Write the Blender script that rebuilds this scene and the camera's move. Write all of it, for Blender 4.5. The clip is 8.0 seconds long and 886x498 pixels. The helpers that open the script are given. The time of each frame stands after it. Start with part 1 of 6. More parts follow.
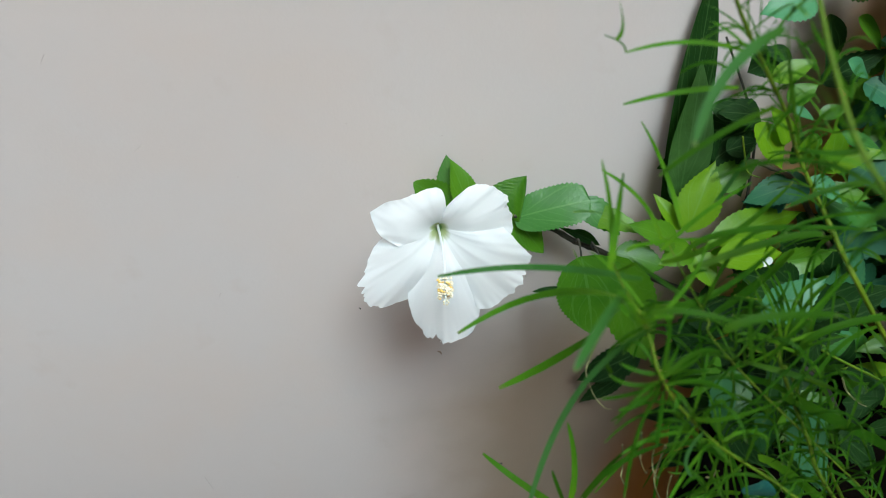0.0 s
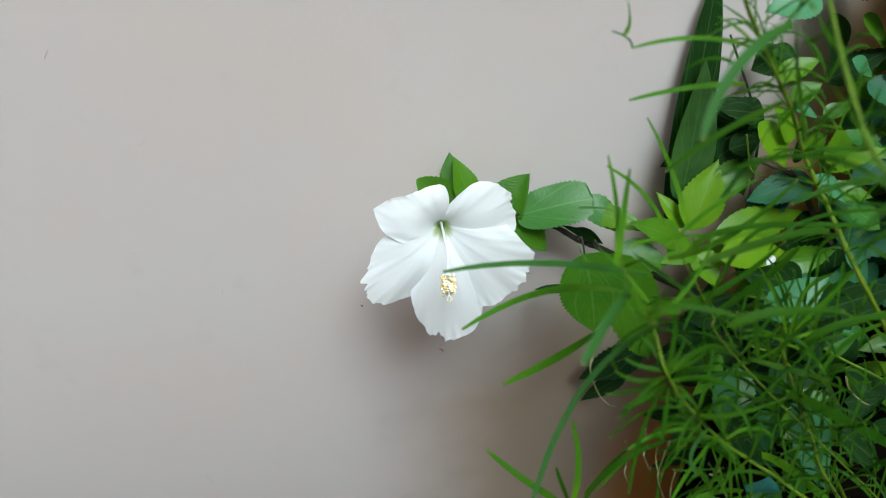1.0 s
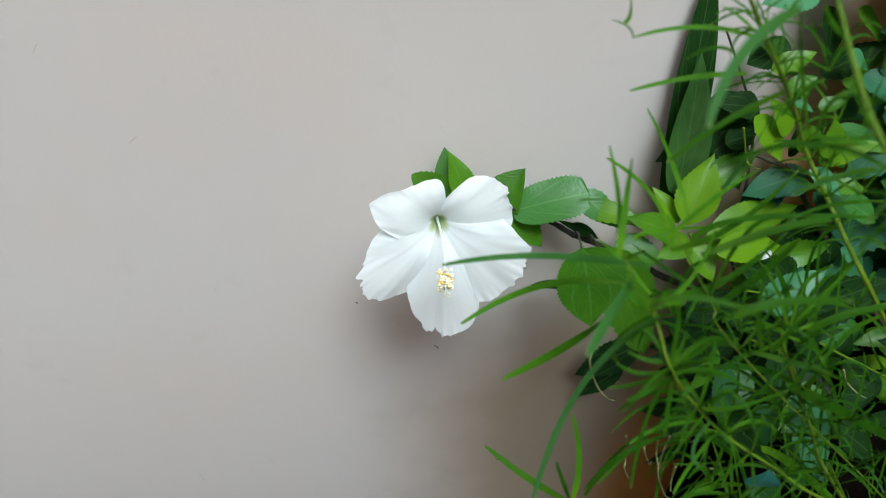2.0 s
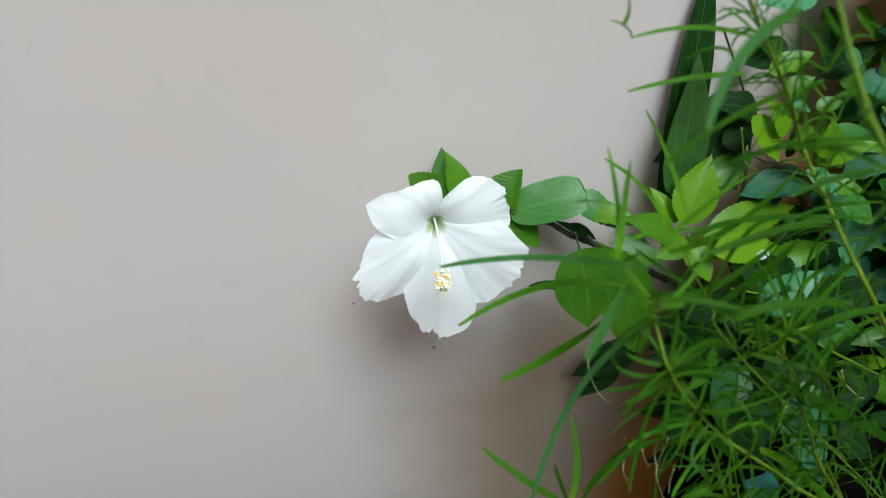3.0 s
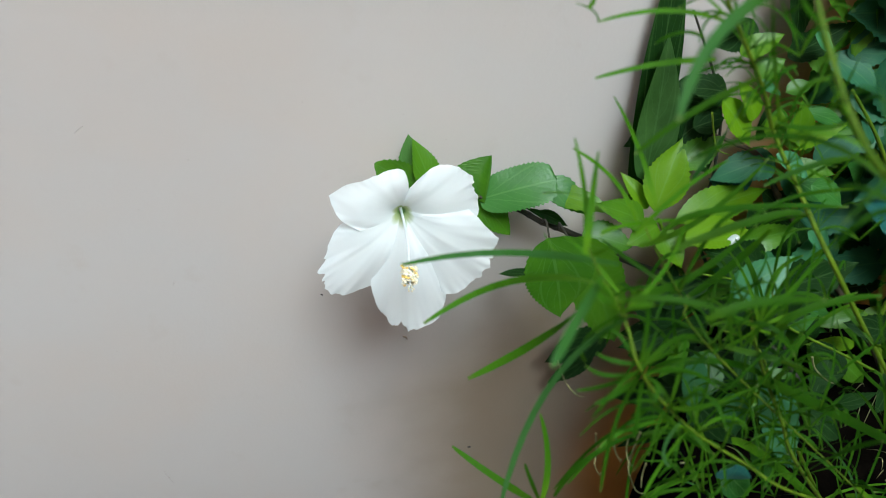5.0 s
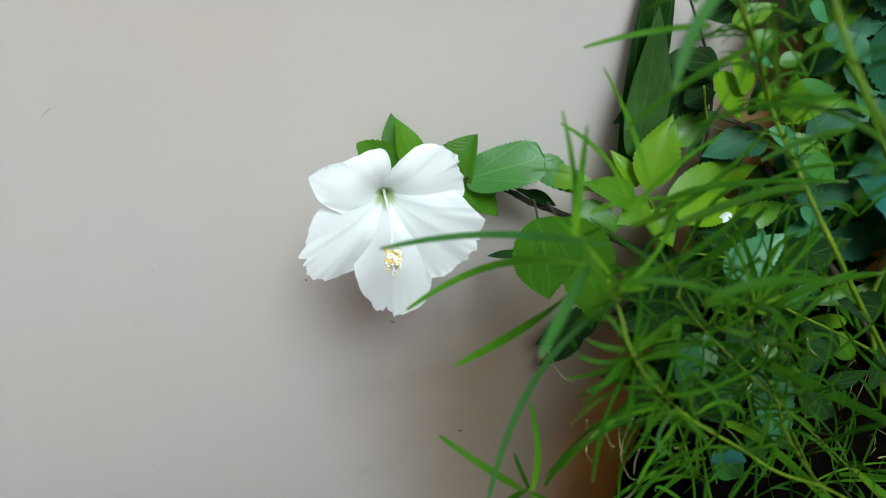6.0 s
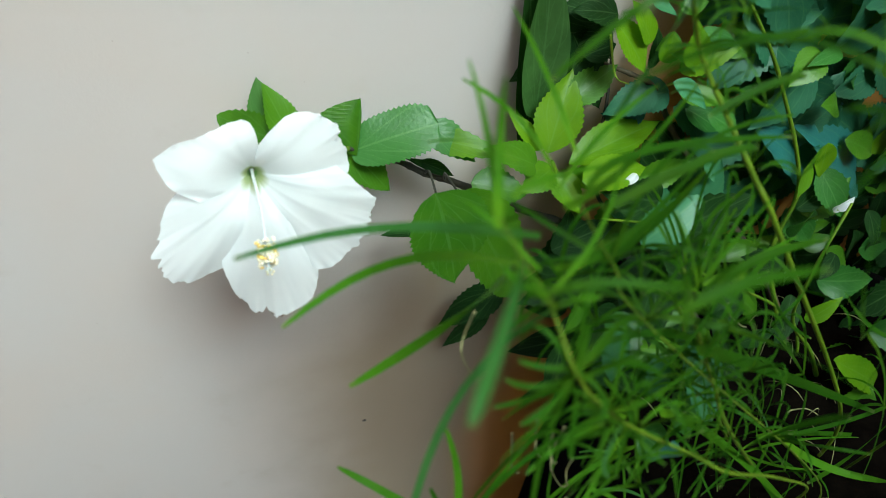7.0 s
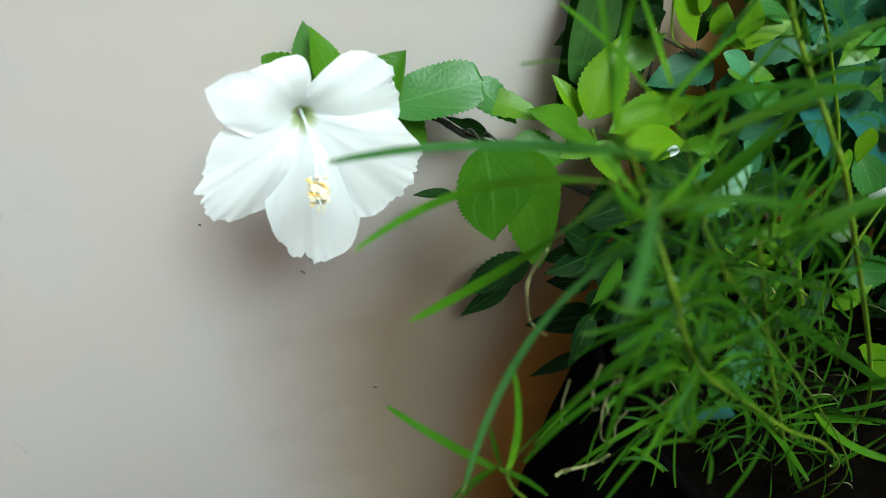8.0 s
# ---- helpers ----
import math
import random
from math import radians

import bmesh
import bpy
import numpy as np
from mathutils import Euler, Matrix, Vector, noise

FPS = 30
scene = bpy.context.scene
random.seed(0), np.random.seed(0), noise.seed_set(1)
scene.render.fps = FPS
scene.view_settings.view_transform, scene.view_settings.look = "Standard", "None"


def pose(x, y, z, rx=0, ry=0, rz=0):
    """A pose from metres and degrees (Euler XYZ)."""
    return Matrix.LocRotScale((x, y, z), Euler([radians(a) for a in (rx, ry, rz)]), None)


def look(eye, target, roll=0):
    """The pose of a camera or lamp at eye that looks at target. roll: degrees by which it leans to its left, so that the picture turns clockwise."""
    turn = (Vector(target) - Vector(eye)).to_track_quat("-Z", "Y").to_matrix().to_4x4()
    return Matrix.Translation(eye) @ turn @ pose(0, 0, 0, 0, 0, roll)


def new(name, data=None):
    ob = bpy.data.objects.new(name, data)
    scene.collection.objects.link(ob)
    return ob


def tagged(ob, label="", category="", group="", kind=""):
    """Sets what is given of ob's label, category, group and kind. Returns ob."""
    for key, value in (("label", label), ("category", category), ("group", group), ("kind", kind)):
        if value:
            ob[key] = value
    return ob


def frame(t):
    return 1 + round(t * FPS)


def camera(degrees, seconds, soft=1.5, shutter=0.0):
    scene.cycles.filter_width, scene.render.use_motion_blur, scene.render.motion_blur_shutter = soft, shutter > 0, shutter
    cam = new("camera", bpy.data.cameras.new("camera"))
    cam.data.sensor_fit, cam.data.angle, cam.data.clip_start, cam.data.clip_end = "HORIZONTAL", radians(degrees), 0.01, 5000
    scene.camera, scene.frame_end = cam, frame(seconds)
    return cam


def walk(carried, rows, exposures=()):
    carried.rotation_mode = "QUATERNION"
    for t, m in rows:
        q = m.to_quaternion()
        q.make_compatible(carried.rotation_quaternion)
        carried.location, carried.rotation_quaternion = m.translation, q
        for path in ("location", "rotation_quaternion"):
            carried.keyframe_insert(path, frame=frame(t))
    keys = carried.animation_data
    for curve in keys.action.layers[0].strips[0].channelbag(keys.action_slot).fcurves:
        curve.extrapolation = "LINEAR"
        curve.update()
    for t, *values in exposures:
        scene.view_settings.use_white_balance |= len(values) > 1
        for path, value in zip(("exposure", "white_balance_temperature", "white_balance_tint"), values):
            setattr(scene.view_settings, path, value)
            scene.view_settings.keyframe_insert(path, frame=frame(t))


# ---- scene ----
cam = camera(67.2, 8.0, soft=0.8)
PATH = [
    (0, (-0.01011, 0.07653, 1.1165), (0.04433, 1.64843, -0.11889), -5.0),
    (0.5, (-0.01024, 0.07895, 1.11522), (0.05772, 1.64931, -0.12144), -4.9),
    (1, (-0.01213, 0.07595, 1.11538), (0.04195, 1.64682, -0.12132), -4.8),
    (1.5, (-0.01359, 0.07652, 1.11373), (0.04803, 1.64441, -0.1264), -4.6),
    (1.7, (-0.01501, 0.07663, 1.11234), (0.05273, 1.64428, -0.12778), -4.6),
    (2.8, (-0.01413, 0.07993, 1.11171), (0.07811, 1.64099, -0.13512), -4.2),
    (3, (-0.01483, 0.07925, 1.11152), (0.0719, 1.64374, -0.1314), -4.4),
    (3.5, (-0.01718, 0.07776, 1.11121), (0.06799, 1.64315, -0.13068), -4.2),
    (4, (-0.01951, 0.077, 1.11117), (0.06831, 1.64178, -0.13131), -3.9),
    (4.5, (-0.01621, 0.08119, 1.10975), (0.10695, 1.6399, -0.13735), -3.8),
    (4.7, (-0.01122, 0.08588, 1.11044), (0.1241, 1.62816, -0.15568), -3.7),
    (5.8, (-0.00776, 0.09563, 1.09784), (0.18077, 1.59223, -0.21542), -3.6),
    (6, (-0.00569, 0.09924, 1.10018), (0.17127, 1.58265, -0.22954), -3.8),
    (6.2, (0.00038, 0.10554, 1.09884), (0.21922, 1.57626, -0.23872), -3.1),
    (6.5, (0.00712, 0.13372, 1.08492), (0.48195, 1.51688, -0.27941), -0.4),
    (7, (0.00386, 0.14146, 1.0717), (0.46866, 1.4837, -0.33626), 0.8),
    (7.5, (-0.00367, 0.14545, 1.05866), (0.47005, 1.45223, -0.37937), 3.0),
    (8, (-0.01996, 0.14059, 1.05567), (0.44577, 1.45336, -0.37951), 4.4),
]
cam.data.dof.use_dof = True
cam.data.dof.focus_distance = 0.43
cam.data.dof.aperture_fstop = 10.0
walk(cam, [(t, look(eye, target, roll)) for t, eye, target, roll in PATH],
     exposures=[(0.0, 0.91, 6420, 11), (5.8, 0.93, 6430, 10), (6.4, 1.04, 6460, 6), (7.0, 1.09, 6480, 4), (8.0, 1.14, 6490, 3)])

# ---- light ----
world = bpy.data.worlds.new("sky")
scene.world = world
world.use_nodes = True
wn = world.node_tree.nodes
wl = world.node_tree.links
sky = wn.new("ShaderNodeTexSky")
sky.sky_type = "NISHITA"
sky.sun_disc = False
sky.sun_elevation = radians(55)
sky.sun_rotation = radians(166)
sky.air_density, sky.dust_density, sky.ozone_density = 0.7, 6.0, 0.3
wl.new(sky.outputs["Color"], wn["Background"].inputs["Color"])
wn["Background"].inputs["Strength"].default_value = 0.082
sun_data = bpy.data.lights.new("sun", "SUN")
sun_data.energy = 2.15
sun_data.angle = radians(23)
sun_data.color = (0.69, 0.92, 1.0)
sun = new("sun", sun_data)
sun.matrix_world = look((0.25, -1.0, 2.43), (0.0, 0.0, 0.98))


# ---- materials ----
def mat(name):
    m = bpy.data.materials.new(name)
    m.use_nodes = True
    m.node_tree.nodes.clear()
    return m, m.node_tree.nodes, m.node_tree.links


def node(nodes, kind, **values):
    n = nodes.new(kind)
    for key, value in values.items():
        n.inputs[key.replace("_", " ")].default_value = value
    return n


def ramp(nodes, *stops):
    r = nodes.new("ShaderNodeValToRGB")
    while len(r.color_ramp.elements) < len(stops):
        r.color_ramp.elements.new(0.5)
    for e, (at, colour) in zip(r.color_ramp.elements, stops):
        e.position, e.color = at, (*colour, 1.0)
    return r


def math_node(nodes, links, op, a, b=None):
    n = nodes.new("ShaderNodeMath")
    n.operation = op
    for i, v in enumerate((a, b)):
        if v is None:
            continue
        if isinstance(v, (int, float)):
            n.inputs[i].default_value = v
        else:
            links.new(v, n.inputs[i])
    return n.outputs[0]


def mix_colour(nodes, links, fac, a, b, blend="MIX"):
    n = nodes.new("ShaderNodeMix")
    n.data_type, n.blend_type = "RGBA", blend
    for slot, v in ((0, fac), (6, a), (7, b)):
        if isinstance(v, (int, float)):
            n.inputs[slot].default_value = v
        elif isinstance(v, tuple):
            n.inputs[slot].default_value = (*v, 1.0)
        else:
            links.new(v, n.inputs[slot])
    return n.outputs[2]


def finish(nodes, links, shader):
    out = nodes.new("ShaderNodeOutputMaterial")
    links.new(shader, out.inputs["Surface"])


def leaf_material(name, young, old, roughness, veins=0.5, glow=0.35, rib=12.0, gloss=0.3, relief=0.5):
    """A leaf with a pale midrib and slanting side veins, glossy above, letting light through."""
    m, n, l = mat(name)
    uv = n.new("ShaderNodeUVMap")
    sep = n.new("ShaderNodeSeparateXYZ")
    l.new(uv.outputs["UV"], sep.inputs[0])
    u = math_node(n, l, "ABSOLUTE", math_node(n, l, "SUBTRACT", sep.outputs["X"], 0.5))
    mid = math_node(n, l, "LESS_THAN", u, 0.022)
    stray = node(n, "ShaderNodeTexNoise", Scale=70.0, Detail=2.0)
    geo = n.new("ShaderNodeNewGeometry")
    pos = geo.outputs["Position"]
    l.new(pos, stray.inputs["Vector"])
    slant = math_node(n, l, "SUBTRACT", math_node(n, l, "MULTIPLY", sep.outputs["Y"], rib), math_node(n, l, "MULTIPLY", u, rib * 0.9))
    slant = math_node(n, l, "ADD", slant, math_node(n, l, "MULTIPLY", stray.outputs[0], 0.9))
    wave = math_node(n, l, "ABSOLUTE", math_node(n, l, "SUBTRACT", math_node(n, l, "FRACT", slant), 0.5))
    side = math_node(n, l, "LESS_THAN", wave, 0.035)
    vein = math_node(n, l, "MAXIMUM", mid, math_node(n, l, "MULTIPLY", side, 0.65))
    fan = math_node(n, l, "DIVIDE", u, math_node(n, l, "ADD", sep.outputs["Y"], 0.03))
    basal = math_node(n, l, "LESS_THAN", math_node(n, l, "ABSOLUTE", math_node(n, l, "SUBTRACT", fan, 0.55)), 0.03)
    vein = math_node(n, l, "MAXIMUM", vein, math_node(n, l, "MULTIPLY", basal, 0.75))
    info = n.new("ShaderNodeObjectInfo")
    big = node(n, "ShaderNodeTexNoise", Scale=55.0, Detail=4.0)
    fine = node(n, "ShaderNodeTexNoise", Scale=420.0, Detail=3.0)
    l.new(pos, big.inputs["Vector"])
    l.new(pos, fine.inputs["Vector"])
    blend = math_node(n, l, "ADD", math_node(n, l, "MULTIPLY", big.outputs[0], 0.75), math_node(n, l, "MULTIPLY", info.outputs["Random"], 0.5))
    blend = math_node(n, l, "ADD", blend, math_node(n, l, "MULTIPLY", fine.outputs[0], 0.15))
    r = ramp(n, (0.32, old), (0.85, young))
    l.new(blend, r.inputs[0])
    pale = mix_colour(n, l, 0.45, r.outputs[0], (0.16, 0.34, 0.10))
    col = mix_colour(n, l, math_node(n, l, "MULTIPLY", vein, veins), r.outputs[0], pale)
    height = math_node(n, l, "SUBTRACT", math_node(n, l, "MULTIPLY", wave, 0.22), math_node(n, l, "MULTIPLY", vein, 0.18))
    height = math_node(n, l, "ADD", height, math_node(n, l, "MULTIPLY", fine.outputs[0], 0.6))
    bump = node(n, "ShaderNodeBump", Strength=relief, Distance=0.0010)
    l.new(height, bump.inputs["Height"])
    p = node(n, "ShaderNodeBsdfPrincipled", Roughness=roughness)
    p.inputs["Specular IOR Level"].default_value = gloss
    l.new(col, p.inputs["Base Color"])
    l.new(bump.outputs[0], p.inputs["Normal"])
    t = n.new("ShaderNodeBsdfTranslucent")
    l.new(mix_colour(n, l, 0.5, col, (0.10, 0.42, 0.015)), t.inputs["Color"])
    s = node(n, "ShaderNodeMixShader", Fac=glow)
    l.new(p.outputs[0], s.inputs[1])
    l.new(t.outputs[0], s.inputs[2])
    finish(n, l, s.outputs[0])
    return m


LEAF_YOUNG = leaf_material("leaf_young", (0.118, 0.255, 0.0045), (0.048, 0.150, 0.0040), 0.38, veins=0.4, rib=8.0, gloss=0.28, relief=0.28)
LEAF_GREEN = leaf_material("leaf_green", (0.0612, 0.1702, 0.0072), (0.0202, 0.0903, 0.0040), 0.38, veins=0.32, glow=0.22, rib=9.0, gloss=0.28, relief=0.26)
LEAF_GLOSSY = leaf_material("leaf_glossy", (0.0346, 0.1480, 0.0208), (0.0144, 0.0851, 0.0120), 0.40, 0.5, 0.22, 7.0, 0.35, 0.4)
LEAF_BROAD = leaf_material("leaf_broad", (0.074, 0.210, 0.011), (0.029, 0.122, 0.007), 0.36, veins=0.5, rib=5.0, gloss=0.28, relief=0.35)
# blue reflection of the sky painted into the leaf colour
LEAF_TEAL_SHEEN = leaf_material("leaf_teal_sheen", (0.016, 0.115, 0.098), (0.007, 0.060, 0.052), 0.42, 0.25, 0.12, 7.0, 0.35, 0.2)
# dim teal: the shade deep in the shrub put into leaf colour
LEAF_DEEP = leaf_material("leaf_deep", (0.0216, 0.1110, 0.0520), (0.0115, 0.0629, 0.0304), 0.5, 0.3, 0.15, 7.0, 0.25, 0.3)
LEAF_SAGE = leaf_material("leaf_sage", (0.060, 0.15, 0.035), (0.022, 0.065, 0.014), 0.5, 0.25, 0.15, 5.0, 0.2, 0.2)
# pale sky sheen of glossy leaves, put into the base colour
LEAF_PALE_SHEEN = leaf_material("leaf_pale_sheen", (0.050, 0.20, 0.085), (0.030, 0.13, 0.050), 0.44, 0.4, 0.2, 8.0, 0.35, 0.22)
# near-black leaf green, with the shade among the plants put into it
LEAF_DARK = leaf_material("leaf_dark_shaded", (0.009, 0.034, 0.006), (0.004, 0.017, 0.004), 0.6, 0.3, 0.08, 7.0, 0.08, 0.3)


def blade_material(name, tip, base, roughness=0.55, glow=0.5):
    """Thin linear leaves: green along the blade, a little yellower where they join the stem."""
    m, n, l = mat(name)
    uv = n.new("ShaderNodeUVMap")
    sep = n.new("ShaderNodeSeparateXYZ")
    l.new(uv.outputs["UV"], sep.inputs[0])
    info = n.new("ShaderNodeObjectInfo")
    geo = n.new("ShaderNodeNewGeometry")
    noise_tex = node(n, "ShaderNodeTexNoise", Scale=160.0, Detail=3.0)
    l.new(geo.outputs["Position"], noise_tex.inputs["Vector"])
    r = ramp(n, (0.0, base), (0.35, tip), (0.96, tip), (1.0, (0.28, 0.30, 0.10)))
    l.new(sep.outputs["Y"], r.inputs[0])
    shade = math_node(n, l, "ADD", math_node(n, l, "MULTIPLY", math_node(n, l, "ADD", info.outputs["Random"], geo.outputs["Random Per Island"]), 0.25), math_node(n, l, "MULTIPLY", noise_tex.outputs[0], 0.4))
    col = mix_colour(n, l, shade, r.outputs[0], (0.022, 0.13, 0.006))
    p = node(n, "ShaderNodeBsdfPrincipled", Roughness=roughness)
    p.inputs["Specular IOR Level"].default_value = 0.10
    l.new(col, p.inputs["Base Color"])
    t = n.new("ShaderNodeBsdfTranslucent")
    l.new(mix_colour(n, l, 0.4, col, (0.10, 0.42, 0.006)), t.inputs["Color"])
    s = node(n, "ShaderNodeMixShader", Fac=glow)
    l.new(p.outputs[0], s.inputs[1])
    l.new(t.outputs[0], s.inputs[2])
    finish(n, l, s.outputs[0])
    return m


BLADE = blade_material("blade_green", (0.1215, 0.3272, 0.0149), (0.1963, 0.3926, 0.0131))
BLADE_BLUE = blade_material("blade_grey_green", (0.0902, 0.2378, 0.0738), (0.0902, 0.2214, 0.0410), 0.5)
# two darker copies of blade_green: shade among the leaves put into colour
BLADE_MID = blade_material("blade_mid_shaded", (0.0508, 0.1353, 0.0057), (0.0902, 0.1722, 0.0057))
BLADE_DARK = blade_material("blade_deep_shaded", (0.034, 0.098, 0.004), (0.07, 0.13, 0.004))


def plain(name, a, b, scale=60.0, roughness=0.6, bump=0.2, metal=0.0, fine=500.0, sheen=0.5):
    m, n, l = mat(name)
    geo = n.new("ShaderNodeNewGeometry")
    t = node(n, "ShaderNodeTexNoise", Scale=scale, Detail=6.0)
    f = node(n, "ShaderNodeTexNoise", Scale=fine, Detail=4.0)
    l.new(geo.outputs["Position"], t.inputs["Vector"])
    l.new(geo.outputs["Position"], f.inputs["Vector"])
    r = ramp(n, (0.3, a), (0.7, b))
    l.new(math_node(n, l, "ADD", math_node(n, l, "MULTIPLY", t.outputs[0], 0.75), math_node(n, l, "MULTIPLY", f.outputs[0], 0.25)), r.inputs[0])
    bp = node(n, "ShaderNodeBump", Strength=bump, Distance=0.001)
    l.new(f.outputs[0], bp.inputs["Height"])
    p = node(n, "ShaderNodeBsdfPrincipled", Roughness=roughness, Metallic=metal)
    p.inputs["Specular IOR Level"].default_value = sheen
    l.new(r.outputs[0], p.inputs["Base Color"])
    l.new(bp.outputs[0], p.inputs["Normal"])
    finish(n, l, p.outputs[0])
    return m


STEM_GREEN = plain("stem_green", (0.05, 0.12, 0.008), (0.11, 0.18, 0.010), 90.0, 0.55, 0.2, 0.0, 500.0, 0.15)
STEM_FRESH = plain("stem_fresh", (0.07, 0.14, 0.008), (0.125, 0.20, 0.010), 90.0, 0.55, 0.2, 0.0, 500.0, 0.15)
STEM_BROWN = plain("stem_brown", (0.022, 0.016, 0.008), (0.07, 0.048, 0.02), 120.0, 0.75, 0.5)
STEM_DARK = plain("stem_dark", (0.012, 0.011, 0.007), (0.030, 0.024, 0.013), 120.0, 0.7, 0.5)
TENDRIL = plain("dried_tendril", (0.17, 0.19, 0.055), (0.36, 0.35, 0.16), 150.0, 0.7)
DRY = plain("dry_leaf", (0.26, 0.21, 0.10), (0.52, 0.46, 0.29), 150.0, 0.8)
BROWN_LEAF = plain("withered_brown", (0.16, 0.07, 0.03), (0.34, 0.17, 0.07), 90.0, 0.8)
# soil and bag set below natural tone: deep shade put into their colour
SOIL = plain("wet_soil_shaded", (0.0012, 0.001, 0.0008), (0.0045, 0.0035, 0.0025), 60.0, 0.95, 0.6, 0.0, 300.0, 0.0)
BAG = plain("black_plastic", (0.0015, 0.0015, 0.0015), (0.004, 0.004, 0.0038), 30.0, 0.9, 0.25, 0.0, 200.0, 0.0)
GROUND = plain("cement_ground", (0.24, 0.21, 0.18), (0.34, 0.30, 0.26), 3.0, 0.9, 0.5, 0.0, 140.0)
STIGMA = plain("stigma", (0.75, 0.62, 0.30), (0.85, 0.75, 0.45), 300.0, 0.6)
ANTHER = plain("pollen_yellow", (0.72, 0.42, 0.08), (0.90, 0.66, 0.22), 900.0, 0.8)
FILAMENT = plain("style_white", (0.66, 0.70, 0.62), (0.74, 0.77, 0.72), 300.0, 0.5)
CALYX = plain("calyx_green", (0.07, 0.18, 0.03), (0.14, 0.28, 0.05), 120.0, 0.5)


def petal_material():
    m, n, l = mat("white_petal")
    uv = n.new("ShaderNodeUVMap")
    sep = n.new("ShaderNodeSeparateXYZ")
    l.new(uv.outputs["UV"], sep.inputs[0])
    geo = n.new("ShaderNodeNewGeometry")
    # fine veins fan out along the petal
    comb = n.new("ShaderNodeCombineXYZ")
    l.new(math_node(n, l, "MULTIPLY", sep.outputs["X"], 13.0), comb.inputs[0])
    l.new(math_node(n, l, "MULTIPLY", sep.outputs["Y"], 2.2), comb.inputs[1])
    fan = node(n, "ShaderNodeTexNoise", Scale=1.0, Detail=3.0, Distortion=0.4)
    l.new(comb.outputs[0], fan.inputs["Vector"])
    cloud = node(n, "ShaderNodeTexNoise", Scale=90.0, Detail=4.0)
    l.new(geo.outputs["Position"], cloud.inputs["Vector"])
    r = ramp(n, (0.0, (0.22, 0.30, 0.07)), (0.045, (0.42, 0.50, 0.22)), (0.10, (0.87, 0.90, 0.905)), (1.0, (0.89, 0.915, 0.925)))
    l.new(sep.outputs["Y"], r.inputs[0])
    col = mix_colour(n, l, math_node(n, l, "MULTIPLY", fan.outputs[0], 0.07), r.outputs[0], (0.66, 0.72, 0.74))
    col = mix_colour(n, l, math_node(n, l, "MULTIPLY", cloud.outputs[0], 0.10), col, (0.72, 0.74, 0.70))
    bump = node(n, "ShaderNodeBump", Strength=0.08, Distance=0.0010)
    l.new(math_node(n, l, "ADD", fan.outputs[0], math_node(n, l, "MULTIPLY", cloud.outputs[0], 0.25)), bump.inputs["Height"])
    p = node(n, "ShaderNodeBsdfPrincipled", Roughness=0.55)
    p.inputs["Specular IOR Level"].default_value = 0.3
    l.new(col, p.inputs["Base Color"])
    l.new(bump.outputs[0], p.inputs["Normal"])
    t = n.new("ShaderNodeBsdfTranslucent")
    l.new(col, t.inputs["Color"])
    s = node(n, "ShaderNodeMixShader", Fac=0.45)
    l.new(p.outputs[0], s.inputs[1])
    l.new(t.outputs[0], s.inputs[2])
    finish(n, l, s.outputs[0])
    return m


PETAL = petal_material()


def water_material():
    m, n, l = mat("water")
    g = node(n, "ShaderNodeBsdfPrincipled", Roughness=0.02, IOR=1.33)
    g.inputs["Base Color"].default_value = (0.97, 0.98, 0.98, 1)
    g.inputs["Transmission Weight"].default_value = 1.0
    finish(n, l, g.outputs[0])
    return m


WATER = water_material()


